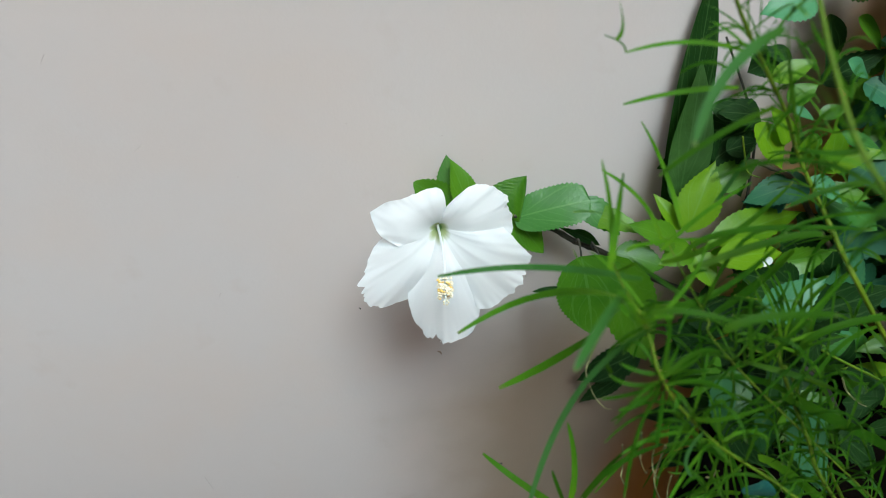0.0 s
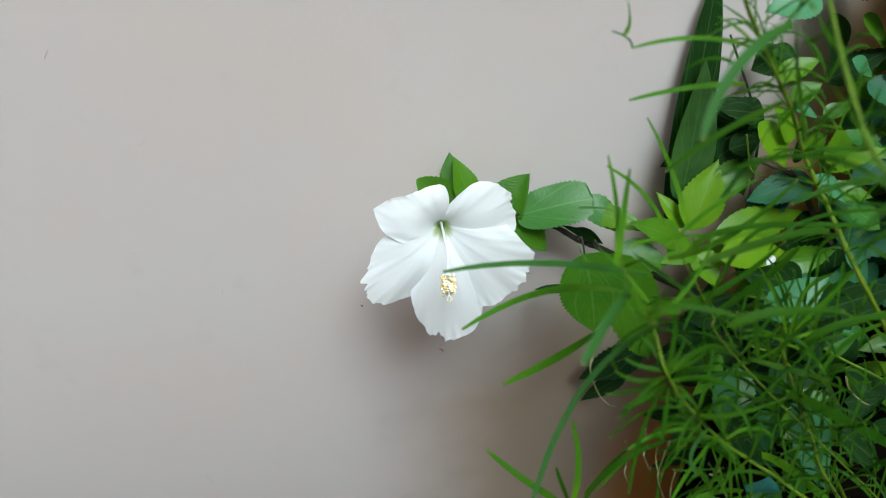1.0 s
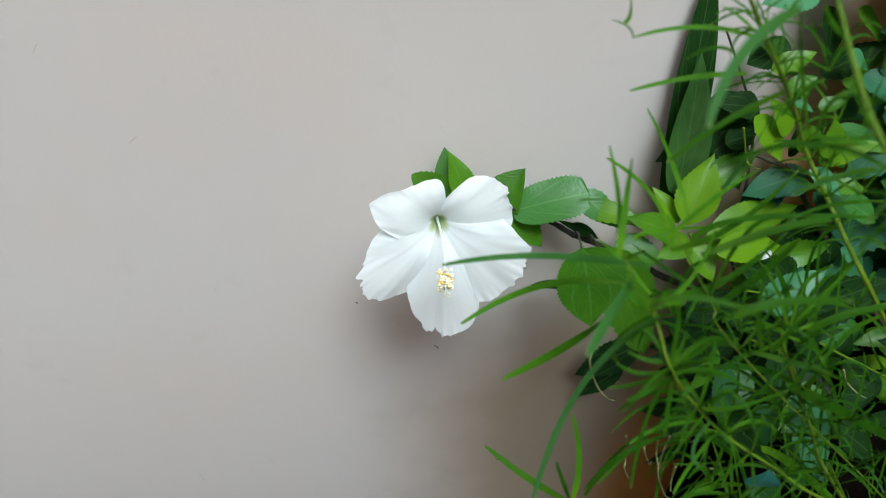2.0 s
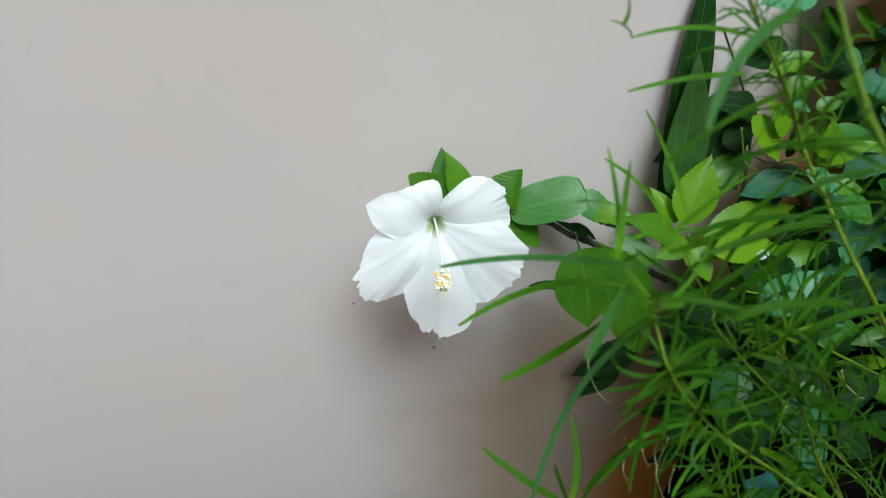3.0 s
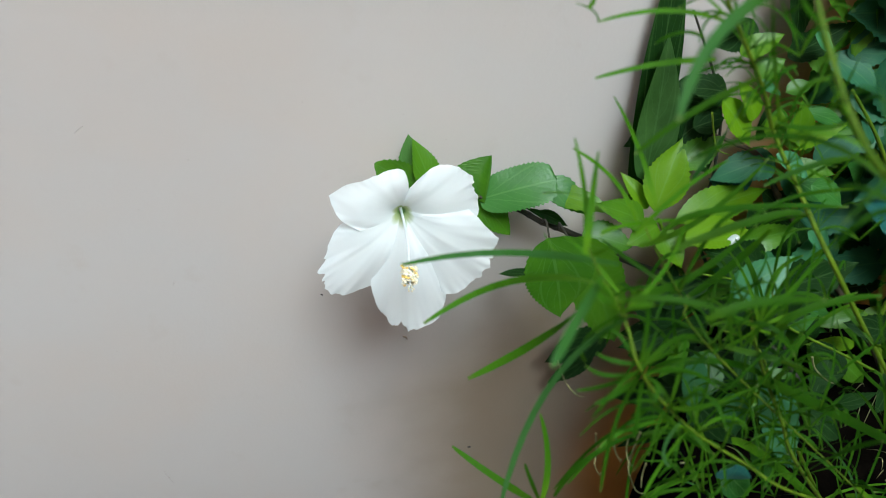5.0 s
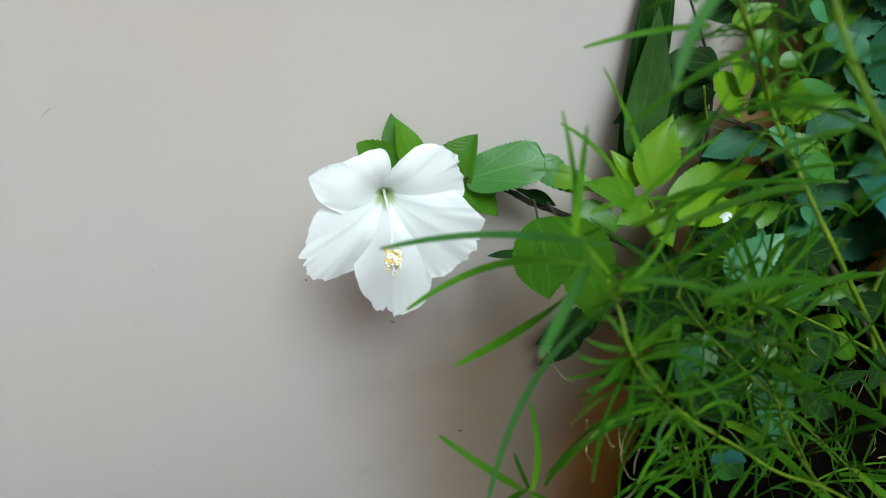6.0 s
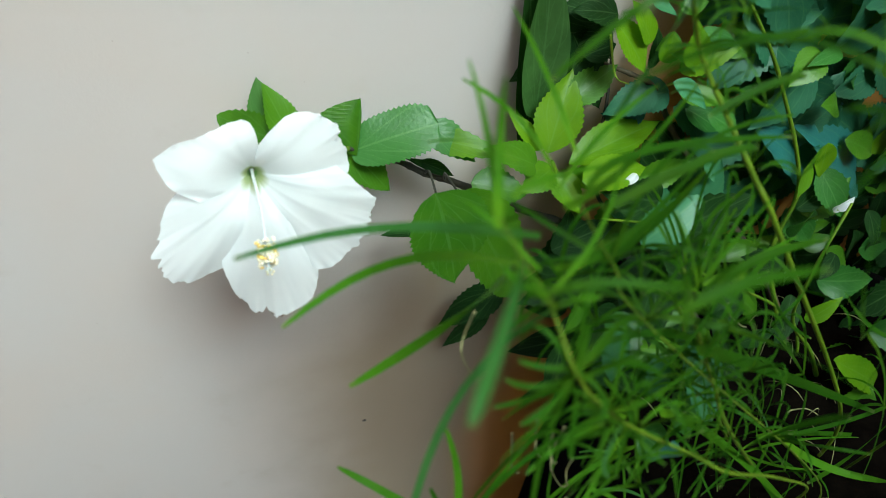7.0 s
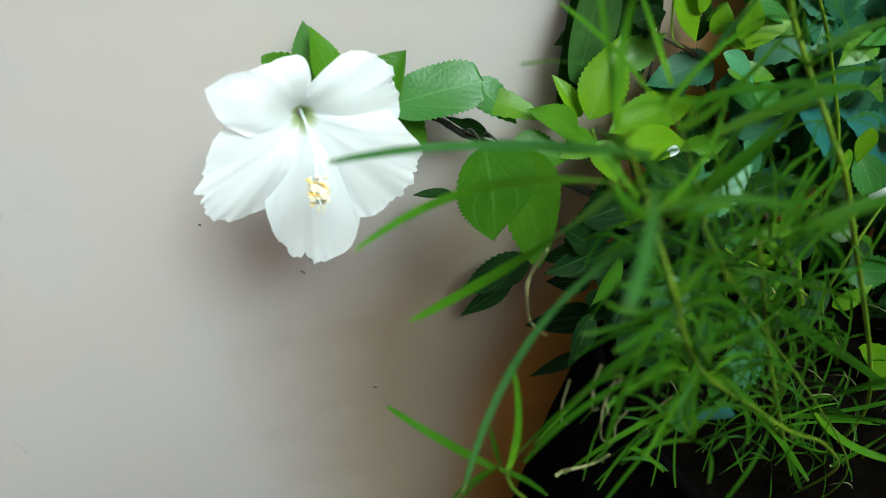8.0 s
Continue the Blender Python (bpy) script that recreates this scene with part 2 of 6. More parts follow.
def wall_material():
    """Pale painted plaster with faint stains and hairline scuffs, the brownish shade of the plants painted in beside
    them, and a terracotta coat that begins with a ragged soft edge.
    """
    m, n, l = mat("painted_plaster")
    geo = n.new("ShaderNodeNewGeometry")
    pos = geo.outputs["Position"]
    sep = n.new("ShaderNodeSeparateXYZ")
    l.new(pos, sep.inputs[0])
    cloud = node(n, "ShaderNodeTexNoise", Scale=5.0, Detail=5.0)
    blot = node(n, "ShaderNodeTexNoise", Scale=22.0, Detail=6.0)
    grain = node(n, "ShaderNodeTexNoise", Scale=260.0, Detail=5.0)
    for t in (cloud, blot, grain):
        l.new(pos, t.inputs["Vector"])
    r = ramp(n, (0.30, (0.50, 0.436, 0.400)), (0.50, (0.49, 0.448, 0.428)), (0.72, (0.485, 0.456, 0.446)))
    l.new(math_node(n, l, "ADD", math_node(n, l, "MULTIPLY", cloud.outputs[0], 0.8), math_node(n, l, "MULTIPLY", blot.outputs[0], 0.2)), r.inputs[0])
    stain = ramp(n, (0.62, (0, 0, 0)), (0.80, (1, 1, 1)))
    l.new(blot.outputs[0], stain.inputs[0])
    col = mix_colour(n, l, math_node(n, l, "MULTIPLY", stain.outputs[0], 0.35), r.outputs[0], (0.41, 0.325, 0.265))
    speck = node(n, "ShaderNodeTexVoronoi", Scale=34.0)
    l.new(pos, speck.inputs["Vector"])
    dot = math_node(n, l, "LESS_THAN", speck.outputs["Distance"], 0.018)
    col = mix_colour(n, l, math_node(n, l, "MULTIPLY", dot, 0.35), col, (0.30, 0.25, 0.20))
    edge = math_node(n, l, "ADD", sep.outputs["X"], math_node(n, l, "MULTIPLY", math_node(n, l, "SUBTRACT", cloud.outputs[0], 0.5), 0.06))
    band = n.new("ShaderNodeMapRange")
    band.interpolation_type = "SMOOTHSTEP"
    edge = math_node(n, l, "SUBTRACT", edge, math_node(n, l, "MULTIPLY", math_node(n, l, "MAXIMUM", sep.outputs["Z"], 0.40), 0.26))
    l.new(edge, band.inputs["Value"])
    band.inputs["From Min"].default_value, band.inputs["From Max"].default_value = 0.015, 0.115
    # brown shade of the plants, painted onto the lower wall
    plant_shade = n.new("ShaderNodeMapRange")
    plant_shade.interpolation_type = "SMOOTHSTEP"
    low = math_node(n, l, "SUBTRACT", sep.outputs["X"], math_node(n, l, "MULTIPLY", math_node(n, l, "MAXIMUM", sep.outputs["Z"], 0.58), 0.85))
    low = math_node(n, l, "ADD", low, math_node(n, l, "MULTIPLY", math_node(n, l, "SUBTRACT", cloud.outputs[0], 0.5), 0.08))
    l.new(math_node(n, l, "ADD", low, math_node(n, l, "MULTIPLY", math_node(n, l, "SUBTRACT", blot.outputs[0], 0.5), 0.05)), plant_shade.inputs["Value"])
    plant_shade.inputs["From Min"].default_value, plant_shade.inputs["From Max"].default_value = -0.60, -0.42
    plant_shade.inputs["To Max"].default_value = 0.80
    col = mix_colour(n, l, plant_shade.outputs[0], col, (0.28, 0.205, 0.13))
    coat = mix_colour(n, l, blot.outputs[0], (0.50, 0.215, 0.040), (0.58, 0.27, 0.065))
    col = mix_colour(n, l, band.outputs[0], col, coat)
    bp = node(n, "ShaderNodeBump", Strength=0.25, Distance=0.0012)
    l.new(math_node(n, l, "ADD", math_node(n, l, "MULTIPLY", grain.outputs[0], 0.5), blot.outputs[0]), bp.inputs["Height"])
    p = node(n, "ShaderNodeBsdfPrincipled", Roughness=0.62)
    p.inputs["Specular IOR Level"].default_value = 0.3
    l.new(col, p.inputs["Base Color"])
    l.new(bp.outputs[0], p.inputs["Normal"])
    finish(n, l, p.outputs[0])
    return m


WALL = wall_material()
SCUFF = plain("grey_scuff", (0.36, 0.32, 0.29), (0.42, 0.37, 0.345), 300.0, 0.9)
STAIN = plain("brown_stain", (0.26, 0.19, 0.14), (0.36, 0.28, 0.22), 300.0, 0.9)
SPOT = plain("dark_spot", (0.02, 0.02, 0.02), (0.06, 0.05, 0.05), 300.0, 0.9)
# colour of the added unseen walls, chosen for the light they bounce
WALL_UNSEEN = plain("unseen_plaster", (0.40, 0.33, 0.27), (0.50, 0.42, 0.35), 6.0, 0.9, 0.4, 0.0, 200.0)
ANTHER_PALE = plain("pollen_cream", (0.80, 0.70, 0.48), (0.88, 0.82, 0.66), 900.0, 0.8)


# ---- building helpers ----
def mesh_of(name, verts, faces, uvs=None, smooth=True):
    me = bpy.data.meshes.new(name)
    me.from_pydata([tuple(v) for v in verts], [], faces)
    if uvs is not None:
        layer = me.uv_layers.new(name="UVMap")
        idx = np.empty(len(me.loops), dtype=np.int32)
        me.loops.foreach_get("vertex_index", idx)
        layer.data.foreach_set("uv", np.asarray(uvs, dtype=np.float32)[idx].ravel())
    if smooth:
        me.polygons.foreach_set("use_smooth", [True] * len(me.polygons))
    me.update()
    return me


def part(name, me, material, parent, label=""):
    ob = new(name, me)
    if not me.materials:
        me.materials.append(material)
    if parent is not None:
        ob.parent = parent
    return tagged(ob, label)


def thing(name, place, label, category, group="", kind=""):
    ob = new(name)
    ob.empty_display_size = 0.05
    ob.location = place
    return tagged(ob, label, category, group, kind)


def from_bm(name, bm, smooth=True):
    me = bpy.data.meshes.new(name)
    bm.to_mesh(me)
    bm.free()
    if smooth:
        me.polygons.foreach_set("use_smooth", [True] * len(me.polygons))
    return me


def bend3(a, b, c, s):
    """A point at s on the smooth curve that starts at a, passes b half way and ends at c."""
    q = b * 2 - (a + c) / 2
    return a * (1 - s) ** 2 + q * (2 * s * (1 - s)) + c * s ** 2


def origin_of(parent):
    """Where a part's own zero lies: at the foot of its thing."""
    p = Vector((0, 0, 0))
    while parent is not None:
        p = p + parent.location
        parent = parent.parent
    return p


def leaf_data(base, tip, width, fold=0.25, bend=0.08, face=(0.0, -0.6, 0.8), teeth=9, blunt=0.42, wave=0.03, twist=0.0, head=0.68):
    """An ovate toothed leaf from base to tip. fold lifts the halves along the midrib, bend arches it, twist turns it about its length."""
    base, tip = Vector(base), Vector(tip)
    axis = tip - base
    length = axis.length
    axis = axis / length
    up = Vector(face)
    up = (up - axis * up.dot(axis)).normalized()
    up = Matrix.Rotation(radians(twist), 3, axis) @ up
    side = axis.cross(up)
    rows, half = max(14, teeth * 4), 3
    seed = base.x * 91 + base.z * 57 + tip.x * 33
    tail = min(1.35, max(0.45, 1.15 - (blunt - 0.42) * 2.2))
    top = head / (head + tail)
    peak = top ** head * (1 - top) ** tail
    verts, uvs, faces = [], [], []
    for i in range(rows + 1):
        s = i / rows
        shape = (s ** head * (1 - s) ** tail) / peak if 0 < s < 1 else 0.0
        tooth = 1.0 + (-0.065, 0.0, 0.075)[i % 3] * (0.6 + 0.7 * s) * (min(1.0, 8.0 / teeth) if teeth else 0.0)
        shape = shape ** (0.5 if blunt > 0.7 else 1.0)
        w = width * 0.5 * shape
        arch = bend * length * (math.sin(math.pi * s * 0.9) - 0.25 * s)
        for j in range(-half, half + 1):
            u = j / half
            edge = tooth if abs(j) == half else 1.0
            ripple = wave * width * math.sin(seed + s * 9 + (3 if j > 0 else 0)) * abs(u) ** 2
            lift = fold * w * abs(u) ** 1.3 + ripple
            shift = 0.04 * length * abs(u) * shape * -0.6
            p = base + axis * (s * length + shift) + side * (u * w * edge) + up * (arch + lift)
            verts.append(p)
            uvs.append((0.5 + 0.5 * u, s))
    n = 2 * half + 1
    for i in range(rows):
        for j in range(n - 1):
            k = i * n + j
            faces.append((k, k + 1, k + n + 1, k + n))
    return verts, faces, uvs


def leaf(plant, base, tip, width, material, fold=0.25, bend=0.08, face=(0.0, -0.6, 0.8), teeth=9, blunt=0.42, twist=0.0, label="", head=0.68):
    verts, faces, uvs = leaf_data(base, tip, width, fold, bend, face, teeth, blunt, 0.03, twist, head)
    o = origin_of(plant)
    return part("leaf", mesh_of("leaf", [v - o for v in verts], faces, uvs), material, plant, label)


def blade_data(a, b, c, width, segments=10, thick=0.12, twist=0.6):
    """A narrow pointed leaf along the curve a, b, c with a lens-shaped section."""
    a, b, c = Vector(a), Vector(b), Vector(c)
    verts, uvs, faces = [], [], []
    ref = Vector((0.3, -0.7, 0.65))
    for i in range(segments + 1):
        s = i / segments
        p = bend3(a, b, c, s)
        d = (bend3(a, b, c, min(1, s + 0.02)) - bend3(a, b, c, max(0, s - 0.02))).normalized()
        side = d.cross(ref)
        side = side.normalized() if side.length > 1e-4 else Vector((1, 0, 0))
        side = Matrix.Rotation(twist * (s - 0.5), 3, d) @ side
        up = side.cross(d)
        w = width * 0.5 * min(1.0, 0.6 + 1.8 * s) * (1 - 0.25 * s - 0.4 * s ** 9)
        for k, (x, y) in enumerate(((1, 0), (0, thick), (-1, 0), (0, -thick * 0.7))):
            verts.append(p + side * (x * w) + up * (y * w))
            uvs.append((k / 4, s))
    for i in range(segments):
        for k in range(4):
            q = i * 4
            faces.append((q + k, q + (k + 1) % 4, q + 4 + (k + 1) % 4, q + 4 + k))
    faces.append((3, 2, 1, 0))
    e = segments * 4
    faces.append((e, e + 1, e + 2, e + 3))
    return verts, faces, uvs


def blade(plant, a, b, c, width, material=None, name="leaf", label=""):
    verts, faces, uvs = blade_data(a, b, c, width)
    o = origin_of(plant)
    return part(name, mesh_of(name, [v - o for v in verts], faces, uvs, False), material or BLADE, plant, label)


def stem_data(points, r0, r1, sides=8, knots=0.0):
    """A tapered round stem through a few points, smoothed, with slight swellings at its knots."""
    pts = [Vector(p) for p in points]
    path = []
    for i in range(len(pts) - 1):
        p0, p1, p2, p3 = pts[max(i - 1, 0)], pts[i], pts[i + 1], pts[min(i + 2, len(pts) - 1)]
        for k in range(8):
            t = k / 8
            path.append(0.5 * (p1 * 2 + (p2 - p0) * t + (p0 * 2 - p1 * 5 + p2 * 4 - p3) * t * t + (p1 * 3 - p0 - p2 * 3 + p3) * t ** 3))
    path.append(pts[-1])
    verts, faces, uvs = [], [], []
    for i, p in enumerate(path):
        s = i / (len(path) - 1)
        d = (path[min(i + 1, len(path) - 1)] - path[max(i - 1, 0)]).normalized()
        side = d.cross(Vector((0.2, -0.9, 0.3))).normalized()
        up = side.cross(d)
        r = (r0 + (r1 - r0) * s) * (1 + knots * (i % 5 == 0))
        for k in range(sides):
            t = 2 * math.pi * k / sides
            verts.append(p + side * (math.cos(t) * r) + up * (math.sin(t) * r))
            uvs.append((k / sides, s))
    for i in range(len(path) - 1):
        for k in range(sides):
            q = i * sides
            faces.append((q + k, q + (k + 1) % sides, q + sides + (k + 1) % sides, q + sides + k))
    faces.append(tuple(range(sides - 1, -1, -1)))
    faces.append(tuple(range(len(path) * sides - sides, len(path) * sides)))
    return verts, faces, uvs


def stem(plant, points, r0, r1, material, name="stem", knots=0.0, label=""):
    verts, faces, uvs = stem_data(points, r0, r1, 8, knots)
    o = origin_of(plant)
    return part(name, mesh_of(name, [v - o for v in verts], faces, uvs), material, plant, label)


class Pile:
    """Gathers many small pieces into one mesh."""

    def __init__(self):
        self.verts, self.faces, self.uvs = [], [], []

    def add(self, verts, faces, uvs):
        k = len(self.verts)
        self.verts += verts
        self.uvs += uvs
        self.faces += [tuple(i + k for i in f) for f in faces]

    def put(self, name, material, parent, label="", smooth=True):
        o = origin_of(parent)
        ob = part(name, mesh_of(name, [v - o for v in self.verts], self.faces, self.uvs, smooth), material, parent, label)
        return tagged(ob, kind="stuff")


# ---- structure ----
def box(name, x0, x1, y0, y1, z0, z1, material, bevel=0.0):
    bm = bmesh.new()
    bmesh.ops.create_cube(bm, size=1.0)
    for v in bm.verts:
        v.co = Vector((x0 + (x1 - x0) * (v.co.x + 0.5), y0 + (y1 - y0) * (v.co.y + 0.5), z0 + (z1 - z0) * (v.co.z + 0.5)))
    if bevel:
        bmesh.ops.bevel(bm, geom=list(bm.edges), offset=bevel, segments=2, affect="EDGES")
    return part(name, from_bm(name, bm, False), material, None)


WALL_Y = 0.50
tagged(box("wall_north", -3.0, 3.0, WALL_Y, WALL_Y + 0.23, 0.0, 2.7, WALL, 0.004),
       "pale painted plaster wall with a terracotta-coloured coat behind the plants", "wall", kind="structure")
# two unseen walls, added to block sky light and bounce some back
tagged(box("wall_south", -3.0, 3.0, -1.33, -1.10, 0.0, 2.36, WALL_UNSEEN, 0.004), "unseen sand-coloured wall added opposite to block and bounce light", "wall", kind="structure")
tagged(box("wall_east", 1.25, 1.48, -1.098, WALL_Y - 0.002, 0.0, 2.6, WALL_UNSEEN, 0.004), "unseen sand-coloured wall added at the right to block side light", "wall", kind="structure")
bm = bmesh.new()
bmesh.ops.create_grid(bm, x_segments=40, y_segments=40, size=60.0)
ground = part("ground", from_bm("ground", bm), GROUND, None)
tagged(ground, "bare dusty brown-grey cement ground", "ground", kind="structure")


def wall_mark(name, x, z, length, width, angle, material, label):
    """A shallow mark that lies on the plaster: a bent sliver, thick in the middle."""
    verts, faces, uvs = blade_data((-length / 2, 0, 0), (0, 0, width * 0.6), (length / 2, 0, 0), width, 6, 0.25)
    me = mesh_of(name, verts, faces, uvs)
    ob = part(name, me, material, None)
    ob.matrix_basis = pose(x, WALL_Y - 0.0001, z, 0, angle, 0)
    return tagged(ob, label, "wall mark", kind="structure")


wall_mark("wall_spot", 0.047, 0.478, 0.004, 0.003, 20, SPOT, "tiny dark dried speck on the pale wall")
wall_mark("wall_spot", -0.071, 0.729, 0.0022, 0.0016, 60, SPOT, "tiny dark dried speck on the pale wall")
wall_mark("wall_spot", -0.007, 0.664, 0.0060, 0.0026, 55, STAIN, "small brownish dried drip stain on the pale wall")
wall_mark("wall_scuff", -0.199, 0.901, 0.008, 0.0007, -32, SCUFF, "short grey hairline scuff on the pale wall")
wall_mark("wall_scuff", -0.263, 0.506, 0.024, 0.0006, 84, SCUFF, "thin grey vertical scratch on the pale wall")
wall_mark("wall_scuff", -0.235, 0.969, 0.008, 0.0006, -50, SCUFF, "short grey hairline scuff on the pale wall")
wall_mark("wall_scuff", -0.181, 0.761, 0.006, 0.0006, -60, SCUFF, "short grey hairline scuff on the pale wall")


# ---- the planter ----
POT = Vector((0.336, 0.328, 0.0))
POT_R, POT_Z = 0.148, 0.665


def lathe(profile, sides=56, wobble=0.0):
    verts, faces, uvs = [], [], []
    for i, (r, z) in enumerate(profile):
        for k in range(sides):
            a = 2 * math.pi * k / sides
            q = r * (1 + wobble * noise.noise((math.cos(a) * 2.5, math.sin(a) * 2.5, z * 9)))
            verts.append(Vector((q * math.cos(a), q * math.sin(a), z)))
            uvs.append((k / sides, i / len(profile)))
    for i in range(len(profile) - 1):
        for k in range(sides):
            a, b = i * sides + k, i * sides + (k + 1) % sides
            faces.append((a, b, b + sides, a + sides))
    faces.append(tuple(range(sides - 1, -1, -1)))
    return verts, faces, uvs


planter = thing("planter_bag", POT, "black plastic grow bag of dark soil beside the wall", "planter")
rings = [(POT_R + 0.018, 0.0), (POT_R + 0.026, 0.01)]
rings += [(POT_R + 0.030 * (1 - (i / 12) ** 2), 0.01 + (POT_Z - 0.03) * i / 12) for i in range(1, 13)]
rings += [(POT_R + 0.004, POT_Z - 0.012), (POT_R + 0.005, POT_Z - 0.003), (POT_R + 0.001, POT_Z), (POT_R - 0.003, POT_Z - 0.004), (POT_R - 0.004, POT_Z - 0.06)]
v, f, u = lathe(rings, 64, 0.05)
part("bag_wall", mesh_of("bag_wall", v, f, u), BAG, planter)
sv, sf, su = [], [], []
rows, cols = 16, 48
for i in range(rows + 1):
    for k in range(cols):
        r, a = (POT_R - 0.006) * i / rows, 2 * math.pi * k / cols
        p = Vector((r * math.cos(a), r * math.sin(a), 0))
        p.z = POT_Z - 0.028 + 0.012 * noise.noise(p * 30) + 0.006 * noise.noise(p * 90)
        sv.append(p)
        su.append((i / rows, k / cols))
for i in range(rows):
    for k in range(cols):
        a, b = i * cols + k, i * cols + (k + 1) % cols
        sf.append((a, a + cols, b + cols, b))
part("soil", mesh_of("soil", sv, sf, su), SOIL, planter, "wet potting soil coloured near black for deep shade")

# ---- the hibiscus ----
hibiscus = thing("hibiscus", (0.33, 0.36, 0.635), "hibiscus plant with toothed green leaves and one open white flower", "flowering plant")
shrub = thing("broadleaf_shrub", (0.40, 0.34, 0.635), "leafy shrub with glossy finely toothed green leaves in the black planter", "shrub")
feathery = thing("feathery_shrub", (0.33, 0.26, 0.635), "feathery plant with long thin linear green leaves in the black planter", "shrub")

FLOWER = Vector((-0.0005, 0.3904, 0.8801))
F_RIGHT = Vector((1, 0, 0))
F_OUT = Vector((0, -0.958, 0.285)).normalized()
F_UP = F_OUT.cross(F_RIGHT) * -1
if F_UP.z < 0:
    F_UP = -F_UP


def flower_point(angle, r, h):
    return FLOWER + F_RIGHT * (math.cos(angle) * r) + F_UP * (math.sin(angle) * r) + F_OUT * h


def rim_at(radii, u):
    """The rim's reach at u, smoothly between the given radii."""
    x = u * (len(radii) - 1)
    k = min(int(x), len(radii) - 2)
    g = x - k
    r0, r1, r2, r3 = radii[max(k - 1, 0)], radii[k], radii[k + 1], radii[min(k + 2, len(radii) - 1)]
    return 0.5 * (2 * r1 + (r2 - r0) * g + (2 * r0 - 5 * r1 + 4 * r2 - r3) * g * g + (3 * r1 - r0 - 3 * r2 + r3) * g ** 3)


def petal(flower, start, end, radii, cup, seed, lap=0.0014, crease=0.0007, torn=None, corner=None):
    """One broad petal between two angles. radii: how far its rim reaches, from start to end. It climbs out of the funnel, swells along its
    middle, laps over its neighbour at one side, and is creased lengthwise; torn: where the rim is frayed; corner: where it ends in a point, how far and how broad."""
    rows, cols = 36, 72
    o = origin_of(flower)
    verts, faces, uvs = [], [], []
    for i in range(rows + 1):
        s = i / rows
        for j in range(cols + 1):
            u = j / cols
            even = rim_at(radii, u)
            rim = even * (1 + 0.012 * noise.noise((u * 11, seed, 1.7)) + 0.010 * noise.noise((u * 34, seed, 4.1)))
            if corner is not None:
                rim += corner[1] * math.exp(-abs(u - corner[0]) / corner[2])
                even += corner[1] * math.exp(-((u - corner[0]) / corner[2]) ** 2) * 0.8
            if torn is not None:
                near = math.exp(-((u - torn) / 0.18) ** 2)
                rim *= 1 + near * (0.055 * noise.noise((u * 24, seed, 2.2)) + 0.040 * noise.noise((u * 55, seed, 3.2)))
            a = radians(start + (end - start) * u)
            r = 0.0022 + (even - 0.0022) * s + (rim - even) * s ** 7
            funnel = -0.017 * max(0.0, 1 - r / 0.026) ** 2.2
            v = (u - 0.5) * 2
            swell = 0.0030 * (1 - v * v) * min(1.0, s * 1.6) * (1 - 0.45 * s)
            side = lap * v * min(1.0, s * 2.0)
            fold = crease * s * 1.9 * (noise.noise((u * 5.5 + seed, s * 1.1, 0.3)) + 0.22 * noise.noise((u * 13 + seed, s * 1.6, 2.3)))
            frill = 0.0030 * s ** 6 * noise.noise((u * 6 + seed, s * 2, 0.3)) + 0.0010 * s ** 9 * noise.noise((u * 24, s * 3, seed))
            verts.append(flower_point(a, r, funnel + cup * s ** 2.2 + swell + side + fold + frill) - o)
            uvs.append((u, s))
    n = cols + 1
    for i in range(rows):
        for j in range(cols):
            q = i * n + j
            faces.append((q, q + 1, q + n + 1, q + n))
    return part("petal", mesh_of("petal", verts, faces, uvs), PETAL, flower)


flower = new("flower")
flower.parent = hibiscus
flower.location = FLOWER - Vector(hibiscus.location)
tagged(flower, "fully open white hibiscus flower with water drops")
petal_a = petal(flower, 66, 190, (0.0130, 0.0268, 0.0284, 0.0288, 0.0318, 0.0372, 0.0385, 0.0340, 0.0250), -0.003, 1.3, corner=(0.72, 0.0045, 0.06))
petal(flower, 170, 246, (0.0235, 0.0280, 0.0388, 0.0452, 0.0508, 0.0585, 0.0650, 0.0606, 0.0525, 0.0450), -0.010, 4.7, crease=0.0014, torn=0.56, corner=(0.51, 0.0045, 0.03))
petal_c = petal(flower, 236, 297, (0.0410, 0.0520, 0.0628, 0.0698, 0.0735, 0.0735, 0.0712, 0.0605, 0.0460), -0.007, 7.2, torn=0.42)
petal_d = petal(flower, 283, 360, (0.0450, 0.0565, 0.0598, 0.0595, 0.0608, 0.0592, 0.0562, 0.0497, 0.0436, 0.0380), -0.004, 9.9, crease=0.0010, torn=0.5, corner=(0.73, 0.0065, 0.06))
petal_b = petal(flower, 344, 434, (0.0390, 0.0438, 0.0440, 0.0444, 0.0438, 0.0415, 0.0355, 0.0245, 0.0130), -0.004, 12.4, crease=0.0010, torn=0.36)

